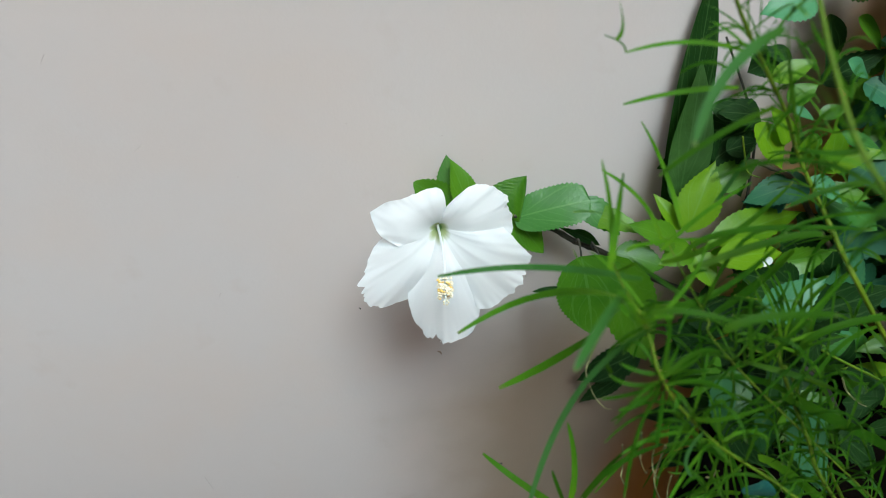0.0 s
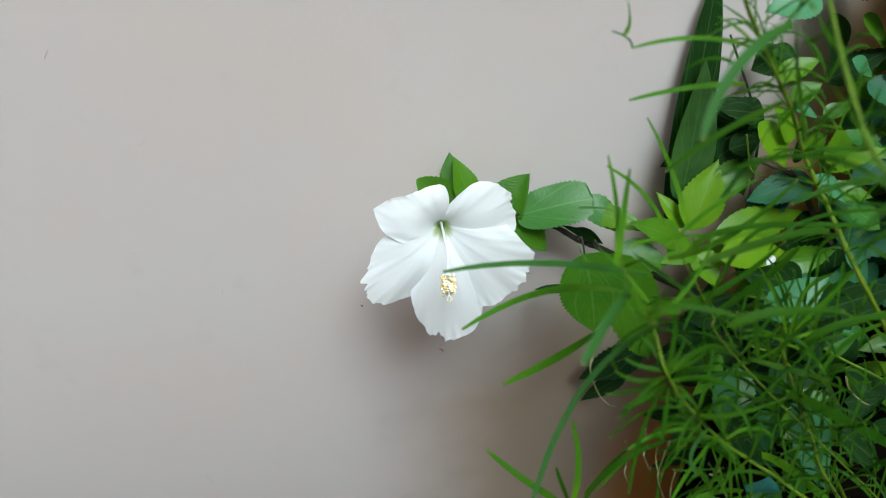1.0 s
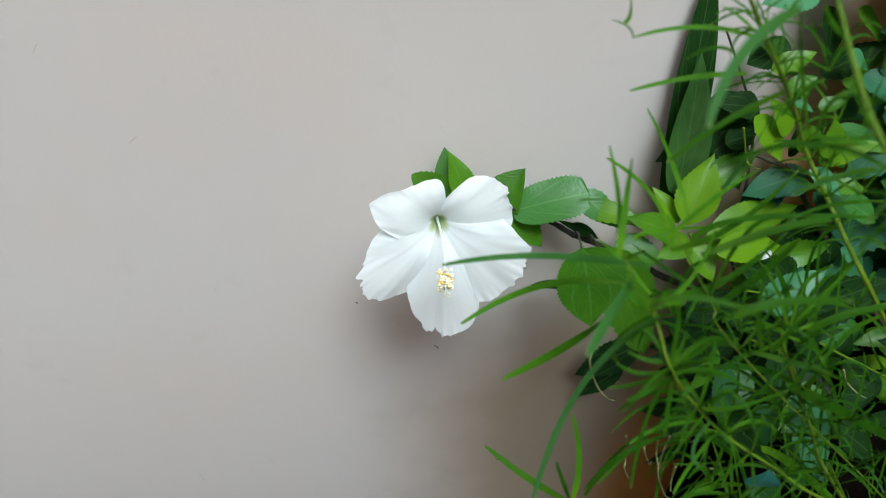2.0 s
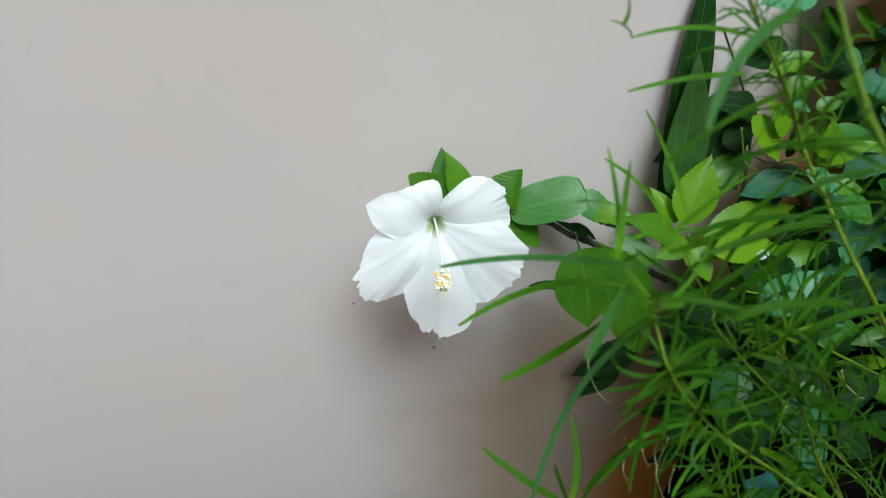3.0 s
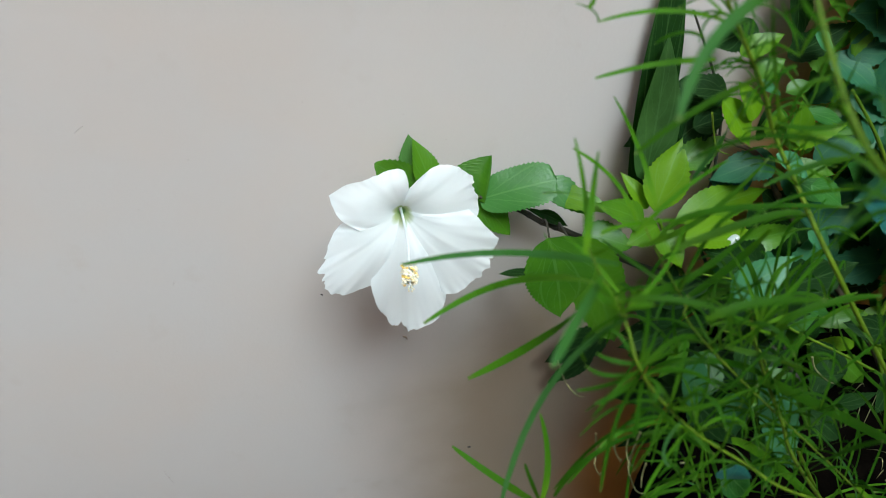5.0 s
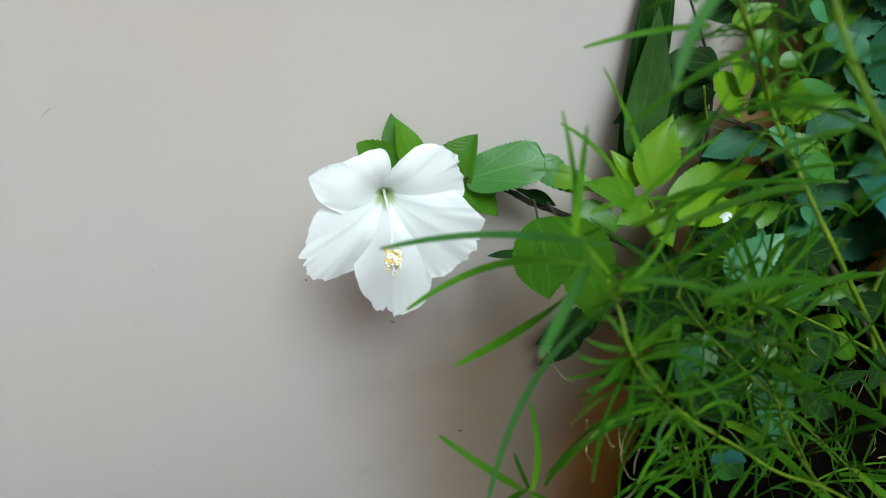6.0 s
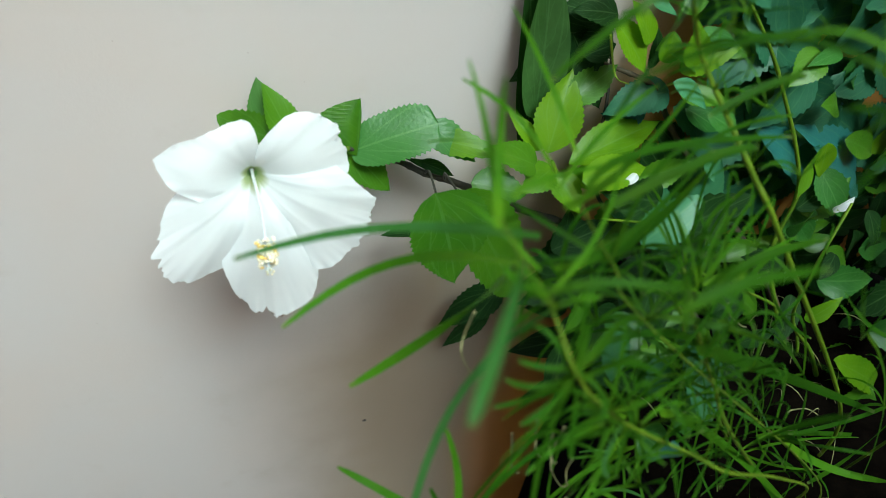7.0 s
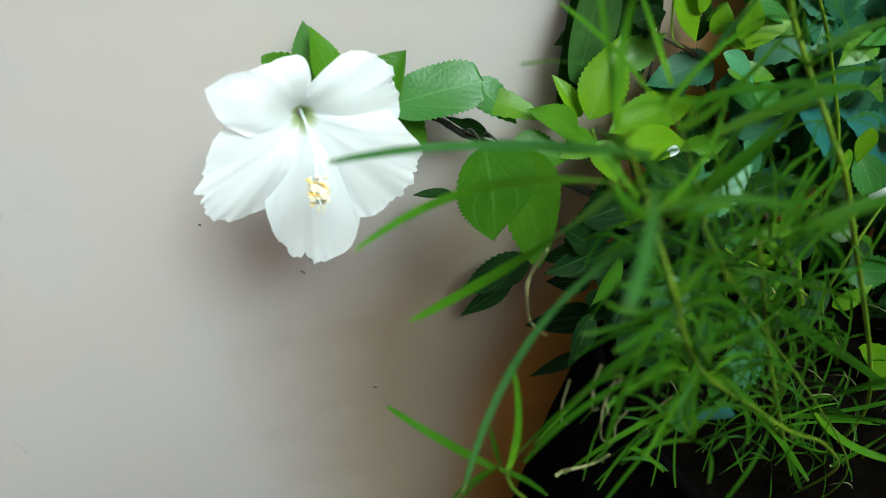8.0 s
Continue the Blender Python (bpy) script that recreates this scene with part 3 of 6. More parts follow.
COLUMN = [flower_point(0, 0, -0.030), flower_point(0, 0, -0.012), flower_point(0, 0, 0.004) + Vector((0.0003, 0, -0.0004)), Vector((0.0, 0.368, 0.8795)), Vector((-0.0012, 0.353, 0.8765)), Vector((-0.0018, 0.3435, 0.8725))]
stem(flower, COLUMN, 0.0008, 0.0006, PETAL, "staminal_column")
rnd = random.Random(5)
for k in range(130):
    s = 0.77 + 0.20 * k / 130
    x = s * (len(COLUMN) - 1)
    i = min(int(x), len(COLUMN) - 2)
    c = COLUMN[i].lerp(COLUMN[i + 1], x - i)
    d = (COLUMN[i + 1] - COLUMN[i]).normalized()
    a = k * 2.4 + rnd.uniform(-0.3, 0.3)
    side = d.cross(Vector((0, 0, 1))).normalized()
    out = (side * math.cos(a) + side.cross(d) * math.sin(a)).normalized()
    reach = rnd.uniform(0.0026, 0.0042)
    head = c + out * reach + d * 0.001
    v, f, u = stem_data([c, c + out * reach * 0.6, head], 0.00022, 0.00018, 5)
    o = origin_of(flower)
    fil = part("filament", mesh_of("filament", [p - o for p in v], f, u), FILAMENT, flower)
    bm = bmesh.new()
    bmesh.ops.create_icosphere(bm, subdivisions=1, radius=0.00072)
    for w in bm.verts:
        w.co = Vector((w.co.x * 1.35, w.co.y, w.co.z * 0.8)) + head - o
    part("anther", from_bm("anther", bm), ANTHER if k % 4 == 0 else ANTHER_PALE, flower, "yellow pollen-covered anther")
tip_at = COLUMN[-1]
for k in range(5):
    a = 2 * math.pi * k / 5
    e = tip_at + Vector((math.cos(a) * 0.0014, -0.0022, math.sin(a) * 0.0014 - 0.0010))
    o = origin_of(flower)
    v, f, u = stem_data([tip_at, tip_at.lerp(e, 0.6) + Vector((0, 0, 0.0004)), e], 0.0003, 0.00025, 5)
    part("stigma_branch", mesh_of("stigma_branch", [p - o for p in v], f, u), FILAMENT, flower)
    bm = bmesh.new()
    bmesh.ops.create_icosphere(bm, subdivisions=1, radius=0.0005)
    for w in bm.verts:
        w.co = w.co + e - o
    part("stigma", from_bm("stigma", bm), STIGMA, flower, "pale yellow stigma pad")
for k in range(5):
    a = radians(90 + 72 * k)
    v, f, u = leaf_data(flower_point(a, 0.004, -0.034), flower_point(a, 0.017, -0.010), 0.012, 0.2, -0.05, -F_OUT, 0, 0.6)
    o = origin_of(flower)
    part("sepal", mesh_of("sepal", [p - o for p in v], f, u), CALYX, flower)


def drop(place, r, sag=1.25):
    """A hanging or resting bead of water."""
    bm = bmesh.new()
    bmesh.ops.create_uvsphere(bm, u_segments=14, v_segments=10, radius=r)
    for w in bm.verts:
        k = w.co.z / r
        w.co.z *= sag
        w.co.x *= 1 - 0.18 * max(0, k)
        w.co.y *= 1 - 0.18 * max(0, k)
    ob = part("water_drop", from_bm("water_drop", bm), WATER, None)
    ob.location = place
    return tagged(ob, "clear water drop clinging to the petal rim", "water drop", "water drops on the flower")


# ---- hibiscus: leaves and stem round the flower ----
# darker leaf standing in for the shaded left half of the next one
leaf(hibiscus, (0.0120, 0.4780, 0.8380), (0.0120, 0.4860, 0.8785), 0.0195, LEAF_SAGE, fold=0.15, bend=0.03, teeth=11, blunt=0.5)
leaf(hibiscus, (0.0245, 0.4640, 0.8440), (0.0140, 0.4780, 0.8795), 0.0200, LEAF_GREEN, fold=0.2, bend=0.04, teeth=11, blunt=0.46, twist=15)
leaf(hibiscus, (0.0160, 0.4680, 0.8470), (-0.0130, 0.4740, 0.8660), 0.0230, LEAF_GREEN, fold=0.15, bend=0.04, teeth=9, blunt=0.6, twist=-35)
leaf(hibiscus, (0.0600, 0.4640, 0.8290), (0.0680, 0.4780, 0.8590), 0.0373, LEAF_GREEN, fold=-1.0, bend=0.03, teeth=11, blunt=0.6, twist=45)
leaf(hibiscus, (0.0570, 0.4680, 0.8300), (0.1110, 0.4620, 0.8430), 0.0325, LEAF_GLOSSY, fold=0.1, bend=0.05, teeth=13, blunt=0.75)
leaf(hibiscus, (0.0530, 0.4740, 0.8320), (0.0780, 0.4620, 0.7990), 0.0259, LEAF_GREEN, fold=0.15, bend=0.06, teeth=9, blunt=0.5, twist=-5)
leaf(hibiscus, (0.1040, 0.4650, 0.8420), (0.1310, 0.4500, 0.8180), 0.0211, LEAF_GLOSSY, fold=0.15, bend=0.08, teeth=6)
leaf(hibiscus, (0.1040, 0.4650, 0.8320), (0.1490, 0.4400, 0.8240), 0.0177, LEAF_YOUNG, fold=0.15, bend=0.08, teeth=7)
leaf(hibiscus, (0.0840, 0.3850, 0.8570), (0.0900, 0.3700, 0.8040), 0.0460, LEAF_BROAD, head=0.5, fold=0.28, bend=0.07, teeth=15, blunt=0.46, twist=-6)
leaf(hibiscus, (0.0990, 0.3920, 0.8470), (0.1540, 0.4250, 0.7090), 0.0423, LEAF_BROAD, head=0.6, fold=0.28, bend=0.06, teeth=13, blunt=0.44, twist=8)
leaf(hibiscus, (0.1250, 0.4400, 0.8110), (0.1590, 0.4300, 0.8000), 0.0244, LEAF_GREEN, fold=0.15, bend=0.06, teeth=8, blunt=0.5)
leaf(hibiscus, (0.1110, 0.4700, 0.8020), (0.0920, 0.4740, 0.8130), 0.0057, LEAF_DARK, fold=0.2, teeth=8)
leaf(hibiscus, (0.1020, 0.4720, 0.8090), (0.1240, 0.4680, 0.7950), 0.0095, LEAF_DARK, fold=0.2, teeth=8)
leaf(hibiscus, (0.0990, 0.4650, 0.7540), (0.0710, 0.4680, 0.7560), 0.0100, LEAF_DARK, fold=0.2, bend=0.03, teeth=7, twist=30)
# leaves under the broad pair: their shade put into near-black colour
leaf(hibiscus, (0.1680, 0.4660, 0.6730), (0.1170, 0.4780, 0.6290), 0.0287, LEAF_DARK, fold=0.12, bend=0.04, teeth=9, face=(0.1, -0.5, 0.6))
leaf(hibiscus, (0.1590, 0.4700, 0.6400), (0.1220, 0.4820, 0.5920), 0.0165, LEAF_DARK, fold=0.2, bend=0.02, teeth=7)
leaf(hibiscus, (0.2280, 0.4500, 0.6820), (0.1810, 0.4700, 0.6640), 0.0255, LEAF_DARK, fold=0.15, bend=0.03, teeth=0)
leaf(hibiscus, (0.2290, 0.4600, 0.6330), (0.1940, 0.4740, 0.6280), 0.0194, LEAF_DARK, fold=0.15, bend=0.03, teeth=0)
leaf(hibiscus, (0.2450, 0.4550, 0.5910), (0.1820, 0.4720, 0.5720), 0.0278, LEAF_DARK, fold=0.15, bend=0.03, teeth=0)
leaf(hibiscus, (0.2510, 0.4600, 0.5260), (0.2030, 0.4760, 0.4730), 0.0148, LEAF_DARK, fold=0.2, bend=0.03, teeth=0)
leaf(hibiscus, (0.1800, 0.4480, 0.8150), (0.2030, 0.4720, 0.8590), 0.0305, LEAF_YOUNG, head=0.95, fold=0.3, bend=0.04, teeth=12, blunt=0.34, twist=-10)
leaf(hibiscus, (0.1970, 0.4480, 0.8020), (0.2780, 0.4680, 0.8070), 0.0279, LEAF_YOUNG, head=0.95, fold=0.3, bend=0.05, teeth=12, blunt=0.34, twist=-12)
leaf(hibiscus, (0.1950, 0.4480, 0.7870), (0.2700, 0.4700, 0.7580), 0.0225, LEAF_YOUNG, head=0.9, fold=0.2, bend=0.06, teeth=10, blunt=0.45, twist=-10)
leaf(hibiscus, (0.1780, 0.4550, 0.8130), (0.1610, 0.4740, 0.8350), 0.0128, LEAF_YOUNG, fold=0.3, bend=0.05, teeth=9)
leaf(hibiscus, (0.1830, 0.4450, 0.8040), (0.1540, 0.4300, 0.8020), 0.0209, LEAF_YOUNG, fold=0.2, bend=0.08, teeth=9)
leaf(hibiscus, (0.1830, 0.4400, 0.8030), (0.1940, 0.4200, 0.7830), 0.0212, LEAF_YOUNG, fold=0.2, bend=0.1, teeth=9)
leaf(hibiscus, (0.1720, 0.4450, 0.8090), (0.1310, 0.4400, 0.8350), 0.0217, LEAF_GREEN, fold=0.2, bend=0.08, teeth=9)
leaf(hibiscus, (0.2230, 0.4520, 0.7760), (0.2570, 0.4500, 0.7520), 0.0176, BROWN_LEAF, fold=0.5, bend=0.2, teeth=0, label="withered brown leaf")
leaf(hibiscus, (0.2220, 0.4200, 0.8000), (0.2350, 0.4250, 0.8020), 0.0062, PETAL, fold=0.9, bend=0.3, teeth=0, label="crumpled white bud")
stem(hibiscus, [(0.33, 0.36, 0.60), (0.30, 0.41, 0.67), (0.2273, 0.455, 0.7241), (0.1722, 0.462, 0.758), (0.1250, 0.470, 0.788), (0.1050, 0.472, 0.799), (0.0890, 0.472, 0.812), (0.0730, 0.471, 0.822), (0.0560, 0.466, 0.834)], 0.0032, 0.0016, STEM_DARK, knots=0.25)
stem(hibiscus, [(0.1050, 0.472, 0.799), (0.098, 0.440, 0.826), (0.0840, 0.3850, 0.8570)], 0.0008, 0.0006, STEM_DARK, name="leaf_stalk")
stem(hibiscus, [(0.1180, 0.470, 0.792), (0.108, 0.440, 0.822), (0.0990, 0.3920, 0.8470)], 0.0008, 0.0006, STEM_DARK, name="leaf_stalk")
stem(hibiscus, [(0.0730, 0.471, 0.822), (0.0640, 0.470, 0.829), (0.0590, 0.468, 0.828)], 0.0011, 0.0008, STEM_GREEN, name="leaf_stalk")
stem(hibiscus, [(0.0560, 0.466, 0.834), (0.033, 0.452, 0.842), (0.0141, 0.428, 0.856)], 0.0016, 0.0013, STEM_GREEN, name="flower_stalk")
stem(hibiscus, [(0.2273, 0.455, 0.7241), (0.2052, 0.455, 0.765), (0.1865, 0.452, 0.8043)], 0.00226, 0.00125, STEM_GREEN)


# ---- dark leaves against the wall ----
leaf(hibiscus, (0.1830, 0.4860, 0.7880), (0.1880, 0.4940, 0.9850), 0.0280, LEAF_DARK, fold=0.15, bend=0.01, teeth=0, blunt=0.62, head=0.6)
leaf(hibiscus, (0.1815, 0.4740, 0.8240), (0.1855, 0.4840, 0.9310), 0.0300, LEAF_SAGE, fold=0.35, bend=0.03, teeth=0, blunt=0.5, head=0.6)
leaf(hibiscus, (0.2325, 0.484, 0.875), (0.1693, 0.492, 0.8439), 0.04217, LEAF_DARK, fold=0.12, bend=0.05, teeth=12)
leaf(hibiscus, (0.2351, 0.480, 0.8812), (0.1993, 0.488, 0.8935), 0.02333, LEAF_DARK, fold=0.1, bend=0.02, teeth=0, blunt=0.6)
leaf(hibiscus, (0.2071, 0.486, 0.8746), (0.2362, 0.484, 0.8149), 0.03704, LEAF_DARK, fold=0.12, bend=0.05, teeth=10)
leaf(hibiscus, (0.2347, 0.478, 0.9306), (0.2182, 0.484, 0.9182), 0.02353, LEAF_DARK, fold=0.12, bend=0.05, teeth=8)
stem(hibiscus, [(0.33, 0.36, 0.60), (0.30, 0.42, 0.68), (0.2312, 0.455, 0.7585), (0.2366, 0.478, 0.8289), (0.2307, 0.482, 0.8784), (0.2011, 0.488, 0.943)], 0.00178, 0.00072, STEM_DARK)


# ---- broad-leaved shrub ----
leaf(shrub, (0.2130, 0.4500, 0.8980), (0.2340, 0.4400, 0.8660), 0.0200, LEAF_YOUNG, fold=0.2, bend=0.06, teeth=9)
leaf(shrub, (0.2580, 0.4550, 0.8620), (0.2620, 0.4600, 0.8810), 0.0158, LEAF_YOUNG, fold=0.2, bend=0.06, teeth=9)
leaf(shrub, (0.2660, 0.4500, 0.8580), (0.3000, 0.4400, 0.8740), 0.0172, LEAF_YOUNG, fold=0.2, bend=0.06, teeth=9)
leaf(shrub, (0.2720, 0.4500, 0.8830), (0.3060, 0.4450, 0.8680), 0.0123, LEAF_GLOSSY, fold=0.2, bend=0.06, teeth=9)
leaf(shrub, (0.2510, 0.4350, 0.8610), (0.2730, 0.4250, 0.8440), 0.0136, LEAF_PALE_SHEEN, fold=0.45, bend=0.06, teeth=9)
leaf(shrub, (0.2730, 0.4500, 0.8390), (0.3050, 0.4400, 0.8340), 0.0153, LEAF_GREEN, fold=0.2, bend=0.06, teeth=9)
leaf(shrub, (0.2890, 0.4600, 0.8200), (0.3150, 0.4500, 0.8020), 0.0217, LEAF_GLOSSY, fold=0.2, bend=0.06, teeth=9)
leaf(shrub, (0.3530, 0.4300, 0.8670), (0.3270, 0.4200, 0.8520), 0.0216, LEAF_GREEN, fold=0.2, bend=0.06, teeth=9)
leaf(shrub, (0.3700, 0.4300, 0.8650), (0.3350, 0.4200, 0.8650), 0.0111, LEAF_GLOSSY, fold=0.2, bend=0.06, teeth=9)
leaf(shrub, (0.3590, 0.4600, 0.7840), (0.3280, 0.4650, 0.8340), 0.0289, LEAF_DEEP, fold=0.2, bend=0.06, teeth=9)
leaf(shrub, (0.4410, 0.4650, 0.7960), (0.4020, 0.4700, 0.8120), 0.0194, LEAF_TEAL_SHEEN, fold=0.2, bend=0.06, teeth=9)
leaf(shrub, (0.2650, 0.4650, 0.8360), (0.2300, 0.4700, 0.8200), 0.0231, LEAF_DEEP, fold=0.2, bend=0.06, teeth=9)
leaf(shrub, (0.2590, 0.4700, 0.7980), (0.2320, 0.4750, 0.8180), 0.0194, LEAF_TEAL_SHEEN, fold=0.2, bend=0.06, teeth=9)
leaf(shrub, (0.2960, 0.4400, 0.7210), (0.3100, 0.4350, 0.7910), 0.0360, LEAF_PALE_SHEEN, fold=0.22, bend=0.06, teeth=13, blunt=0.5, head=0.6)
leaf(shrub, (0.2790, 0.4400, 0.7400), (0.2640, 0.4450, 0.7790), 0.0184, LEAF_PALE_SHEEN, fold=0.2, bend=0.06, teeth=10)
leaf(shrub, (0.2250, 0.4300, 0.7670), (0.3250, 0.4250, 0.7080), 0.0173, LEAF_PALE_SHEEN, fold=0.3, bend=0.06, teeth=10)
leaf(shrub, (0.2810, 0.4500, 0.7340), (0.2430, 0.4450, 0.7230), 0.0233, LEAF_GREEN, fold=0.2, bend=0.06, teeth=9)
leaf(shrub, (0.2930, 0.4300, 0.7060), (0.3380, 0.4200, 0.6870), 0.0165, LEAF_GLOSSY, fold=0.2, bend=0.06, teeth=9)
leaf(shrub, (0.3640, 0.4200, 0.7040), (0.3250, 0.4200, 0.6960), 0.0155, LEAF_GREEN, fold=0.2, bend=0.06, teeth=9)
leaf(shrub, (0.3570, 0.4100, 0.6800), (0.3100, 0.4100, 0.6890), 0.0119, LEAF_YOUNG, fold=0.2, bend=0.06, teeth=9)
leaf(shrub, (0.3330, 0.4300, 0.6610), (0.3960, 0.4200, 0.5770), 0.0361, LEAF_GREEN, fold=0.2, bend=0.06, teeth=9)
leaf(shrub, (0.4500, 0.4250, 0.6360), (0.4250, 0.4150, 0.6030), 0.0285, LEAF_PALE_SHEEN, fold=0.2, bend=0.06, teeth=10)
leaf(shrub, (0.4540, 0.4200, 0.5880), (0.5580, 0.4100, 0.4870), 0.0296, LEAF_PALE_SHEEN, fold=0.2, bend=0.06, teeth=10)
leaf(shrub, (0.4710, 0.4300, 0.6290), (0.5650, 0.4200, 0.5440), 0.0241, LEAF_GREEN, fold=0.2, bend=0.06, teeth=9)
leaf(shrub, (0.5720, 0.4200, 0.4650), (0.6960, 0.4100, 0.3550), 0.0282, LEAF_GREEN, fold=0.2, bend=0.06, teeth=9)
leaf(shrub, (0.6070, 0.4200, 0.4430), (0.5670, 0.4250, 0.5140), 0.0138, LEAF_YOUNG, fold=0.2, bend=0.06, teeth=9)
leaf(shrub, (0.3730, 0.4300, 0.6940), (0.4080, 0.4200, 0.6880), 0.0137, LEAF_YOUNG, fold=0.2, bend=0.06, teeth=9)
leaf(shrub, (0.3970, 0.4350, 0.6680), (0.3750, 0.4400, 0.7120), 0.0121, LEAF_GREEN, fold=0.2, bend=0.06, teeth=9)
leaf(shrub, (0.3750, 0.4300, 0.6600), (0.4140, 0.4200, 0.6360), 0.0126, LEAF_YOUNG, fold=0.2, bend=0.06, teeth=9)
leaf(shrub, (0.3870, 0.4400, 0.6070), (0.4220, 0.4300, 0.5780), 0.0221, LEAF_GREEN, fold=0.2, bend=0.06, teeth=9)
leaf(shrub, (0.6140, 0.4200, 0.4640), (0.6510, 0.4300, 0.4950), 0.0254, LEAF_YOUNG, fold=0.2, bend=0.06, teeth=9)
leaf(shrub, (0.3170, 0.4400, 0.7040), (0.3570, 0.4350, 0.6760), 0.0200, LEAF_GLOSSY, fold=0.2, bend=0.06, teeth=9)
leaf(shrub, (0.2720, 0.4300, 0.6970), (0.3050, 0.4250, 0.6740), 0.0177, LEAF_YOUNG, fold=0.2, bend=0.06, teeth=9)
leaf(shrub, (0.2120, 0.4200, 0.9870), (0.1820, 0.4200, 0.9820), 0.0230, LEAF_PALE_SHEEN, fold=0.2, bend=0.06, teeth=9)
leaf(shrub, (0.2360, 0.4450, 0.8840), (0.2200, 0.4500, 0.9100), 0.0162, LEAF_YOUNG, fold=0.2, bend=0.06, teeth=9)
leaf(shrub, (0.2660, 0.4400, 0.8660), (0.2650, 0.4450, 0.8940), 0.0187, LEAF_YOUNG, fold=0.2, bend=0.06, teeth=9)
leaf(shrub, (0.2170, 0.4500, 0.9280), (0.2430, 0.4500, 0.9380), 0.0147, LEAF_YOUNG, fold=0.2, bend=0.06, teeth=9)
leaf(shrub, (0.2340, 0.4550, 0.9090), (0.2520, 0.4550, 0.9190), 0.0146, LEAF_GREEN, fold=0.2, bend=0.06, teeth=9)
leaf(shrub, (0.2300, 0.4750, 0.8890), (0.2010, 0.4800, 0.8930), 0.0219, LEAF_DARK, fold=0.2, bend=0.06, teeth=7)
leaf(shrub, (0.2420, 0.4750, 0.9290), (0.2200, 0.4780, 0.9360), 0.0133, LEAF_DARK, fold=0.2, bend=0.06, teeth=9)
leaf(shrub, (0.2330, 0.4500, 0.9080), (0.2490, 0.4450, 0.8990), 0.0080, LEAF_PALE_SHEEN, fold=0.2, bend=0.06, teeth=9)
leaf(shrub, (0.2750, 0.4650, 0.8330), (0.2410, 0.4700, 0.8260), 0.0258, LEAF_DEEP, fold=0.2, bend=0.06, teeth=9)
leaf(shrub, (0.2650, 0.4720, 0.8180), (0.2300, 0.4760, 0.8000), 0.0181, LEAF_TEAL_SHEEN, fold=0.2, bend=0.06, teeth=9)
leaf(shrub, (0.2810, 0.4300, 0.8360), (0.3070, 0.4250, 0.8170), 0.0204, LEAF_GLOSSY, fold=0.2, bend=0.06, teeth=9)
leaf(shrub, (0.2920, 0.4300, 0.7930), (0.3070, 0.4300, 0.7740), 0.0100, LEAF_PALE_SHEEN, fold=0.2, bend=0.06, teeth=9)
leaf(shrub, (0.2680, 0.4600, 0.9590), (0.2900, 0.4600, 0.9350), 0.0140, LEAF_GREEN, fold=0.2, bend=0.06, teeth=9)
leaf(shrub, (0.2630, 0.4500, 0.9350), (0.2800, 0.4500, 0.9220), 0.0127, LEAF_PALE_SHEEN, fold=0.2, bend=0.06, teeth=9)
leaf(shrub, (0.2880, 0.4500, 0.8540), (0.2550, 0.4500, 0.8720), 0.0171, LEAF_GREEN, fold=0.2, bend=0.06, teeth=9)
leaf(shrub, (0.2550, 0.4500, 0.8990), (0.2730, 0.4500, 0.9020), 0.0110, LEAF_GREEN, fold=0.2, bend=0.06, teeth=9)
leaf(shrub, (0.1970, 0.4600, 0.8430), (0.2340, 0.4700, 0.8570), 0.0211, LEAF_GREEN, fold=0.2, bend=0.06, teeth=9)
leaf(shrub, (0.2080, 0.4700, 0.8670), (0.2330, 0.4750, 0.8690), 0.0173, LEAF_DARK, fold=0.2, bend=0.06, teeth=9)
leaf(shrub, (0.3040, 0.4300, 0.6670), (0.3270, 0.4200, 0.6910), 0.0181, LEAF_GREEN, fold=0.2, bend=0.06, teeth=9)
leaf(shrub, (0.3870, 0.4200, 0.6560), (0.3470, 0.4200, 0.6930), 0.0185, LEAF_GREEN, fold=0.2, bend=0.06, teeth=9)
leaf(shrub, (0.4180, 0.4200, 0.6410), (0.4030, 0.4200, 0.6800), 0.0173, LEAF_YOUNG, fold=0.2, bend=0.06, teeth=9)
leaf(shrub, (0.3450, 0.4300, 0.6900), (0.3610, 0.4200, 0.7090), 0.0135, LEAF_YOUNG, fold=0.2, bend=0.06, teeth=9)
leaf(shrub, (0.4190, 0.4200, 0.6830), (0.4430, 0.4200, 0.6910), 0.0159, LEAF_GREEN, fold=0.2, bend=0.06, teeth=9)
leaf(shrub, (0.2634, 0.34, 0.7075), (0.294, 0.33, 0.6787), 0.02406, LEAF_DARK, fold=0.2, teeth=10)
leaf(shrub, (0.1595, 0.272, 0.8428), (0.1891, 0.265, 0.7742), 0.02331, LEAF_PALE_SHEEN, fold=0.12, teeth=9)
leaf(shrub, (0.1582, 0.29, 0.8141), (0.1609, 0.28, 0.7896), 0.01838, LEAF_GLOSSY, fold=0.12, teeth=9)
leaf(shrub, (0.1464, 0.3, 0.8386), (0.1335, 0.28, 0.8219), 0.01942, LEAF_GLOSSY, fold=0.12, teeth=9)
leaf(shrub, (0.1744, 0.28, 0.7869), (0.1877, 0.27, 0.7553), 0.01773, LEAF_GLOSSY, fold=0.12, teeth=9)
leaf(shrub, (0.1624, 0.28, 0.7565), (0.1786, 0.27, 0.7396), 0.02168, LEAF_GLOSSY, fold=0.12, teeth=0)
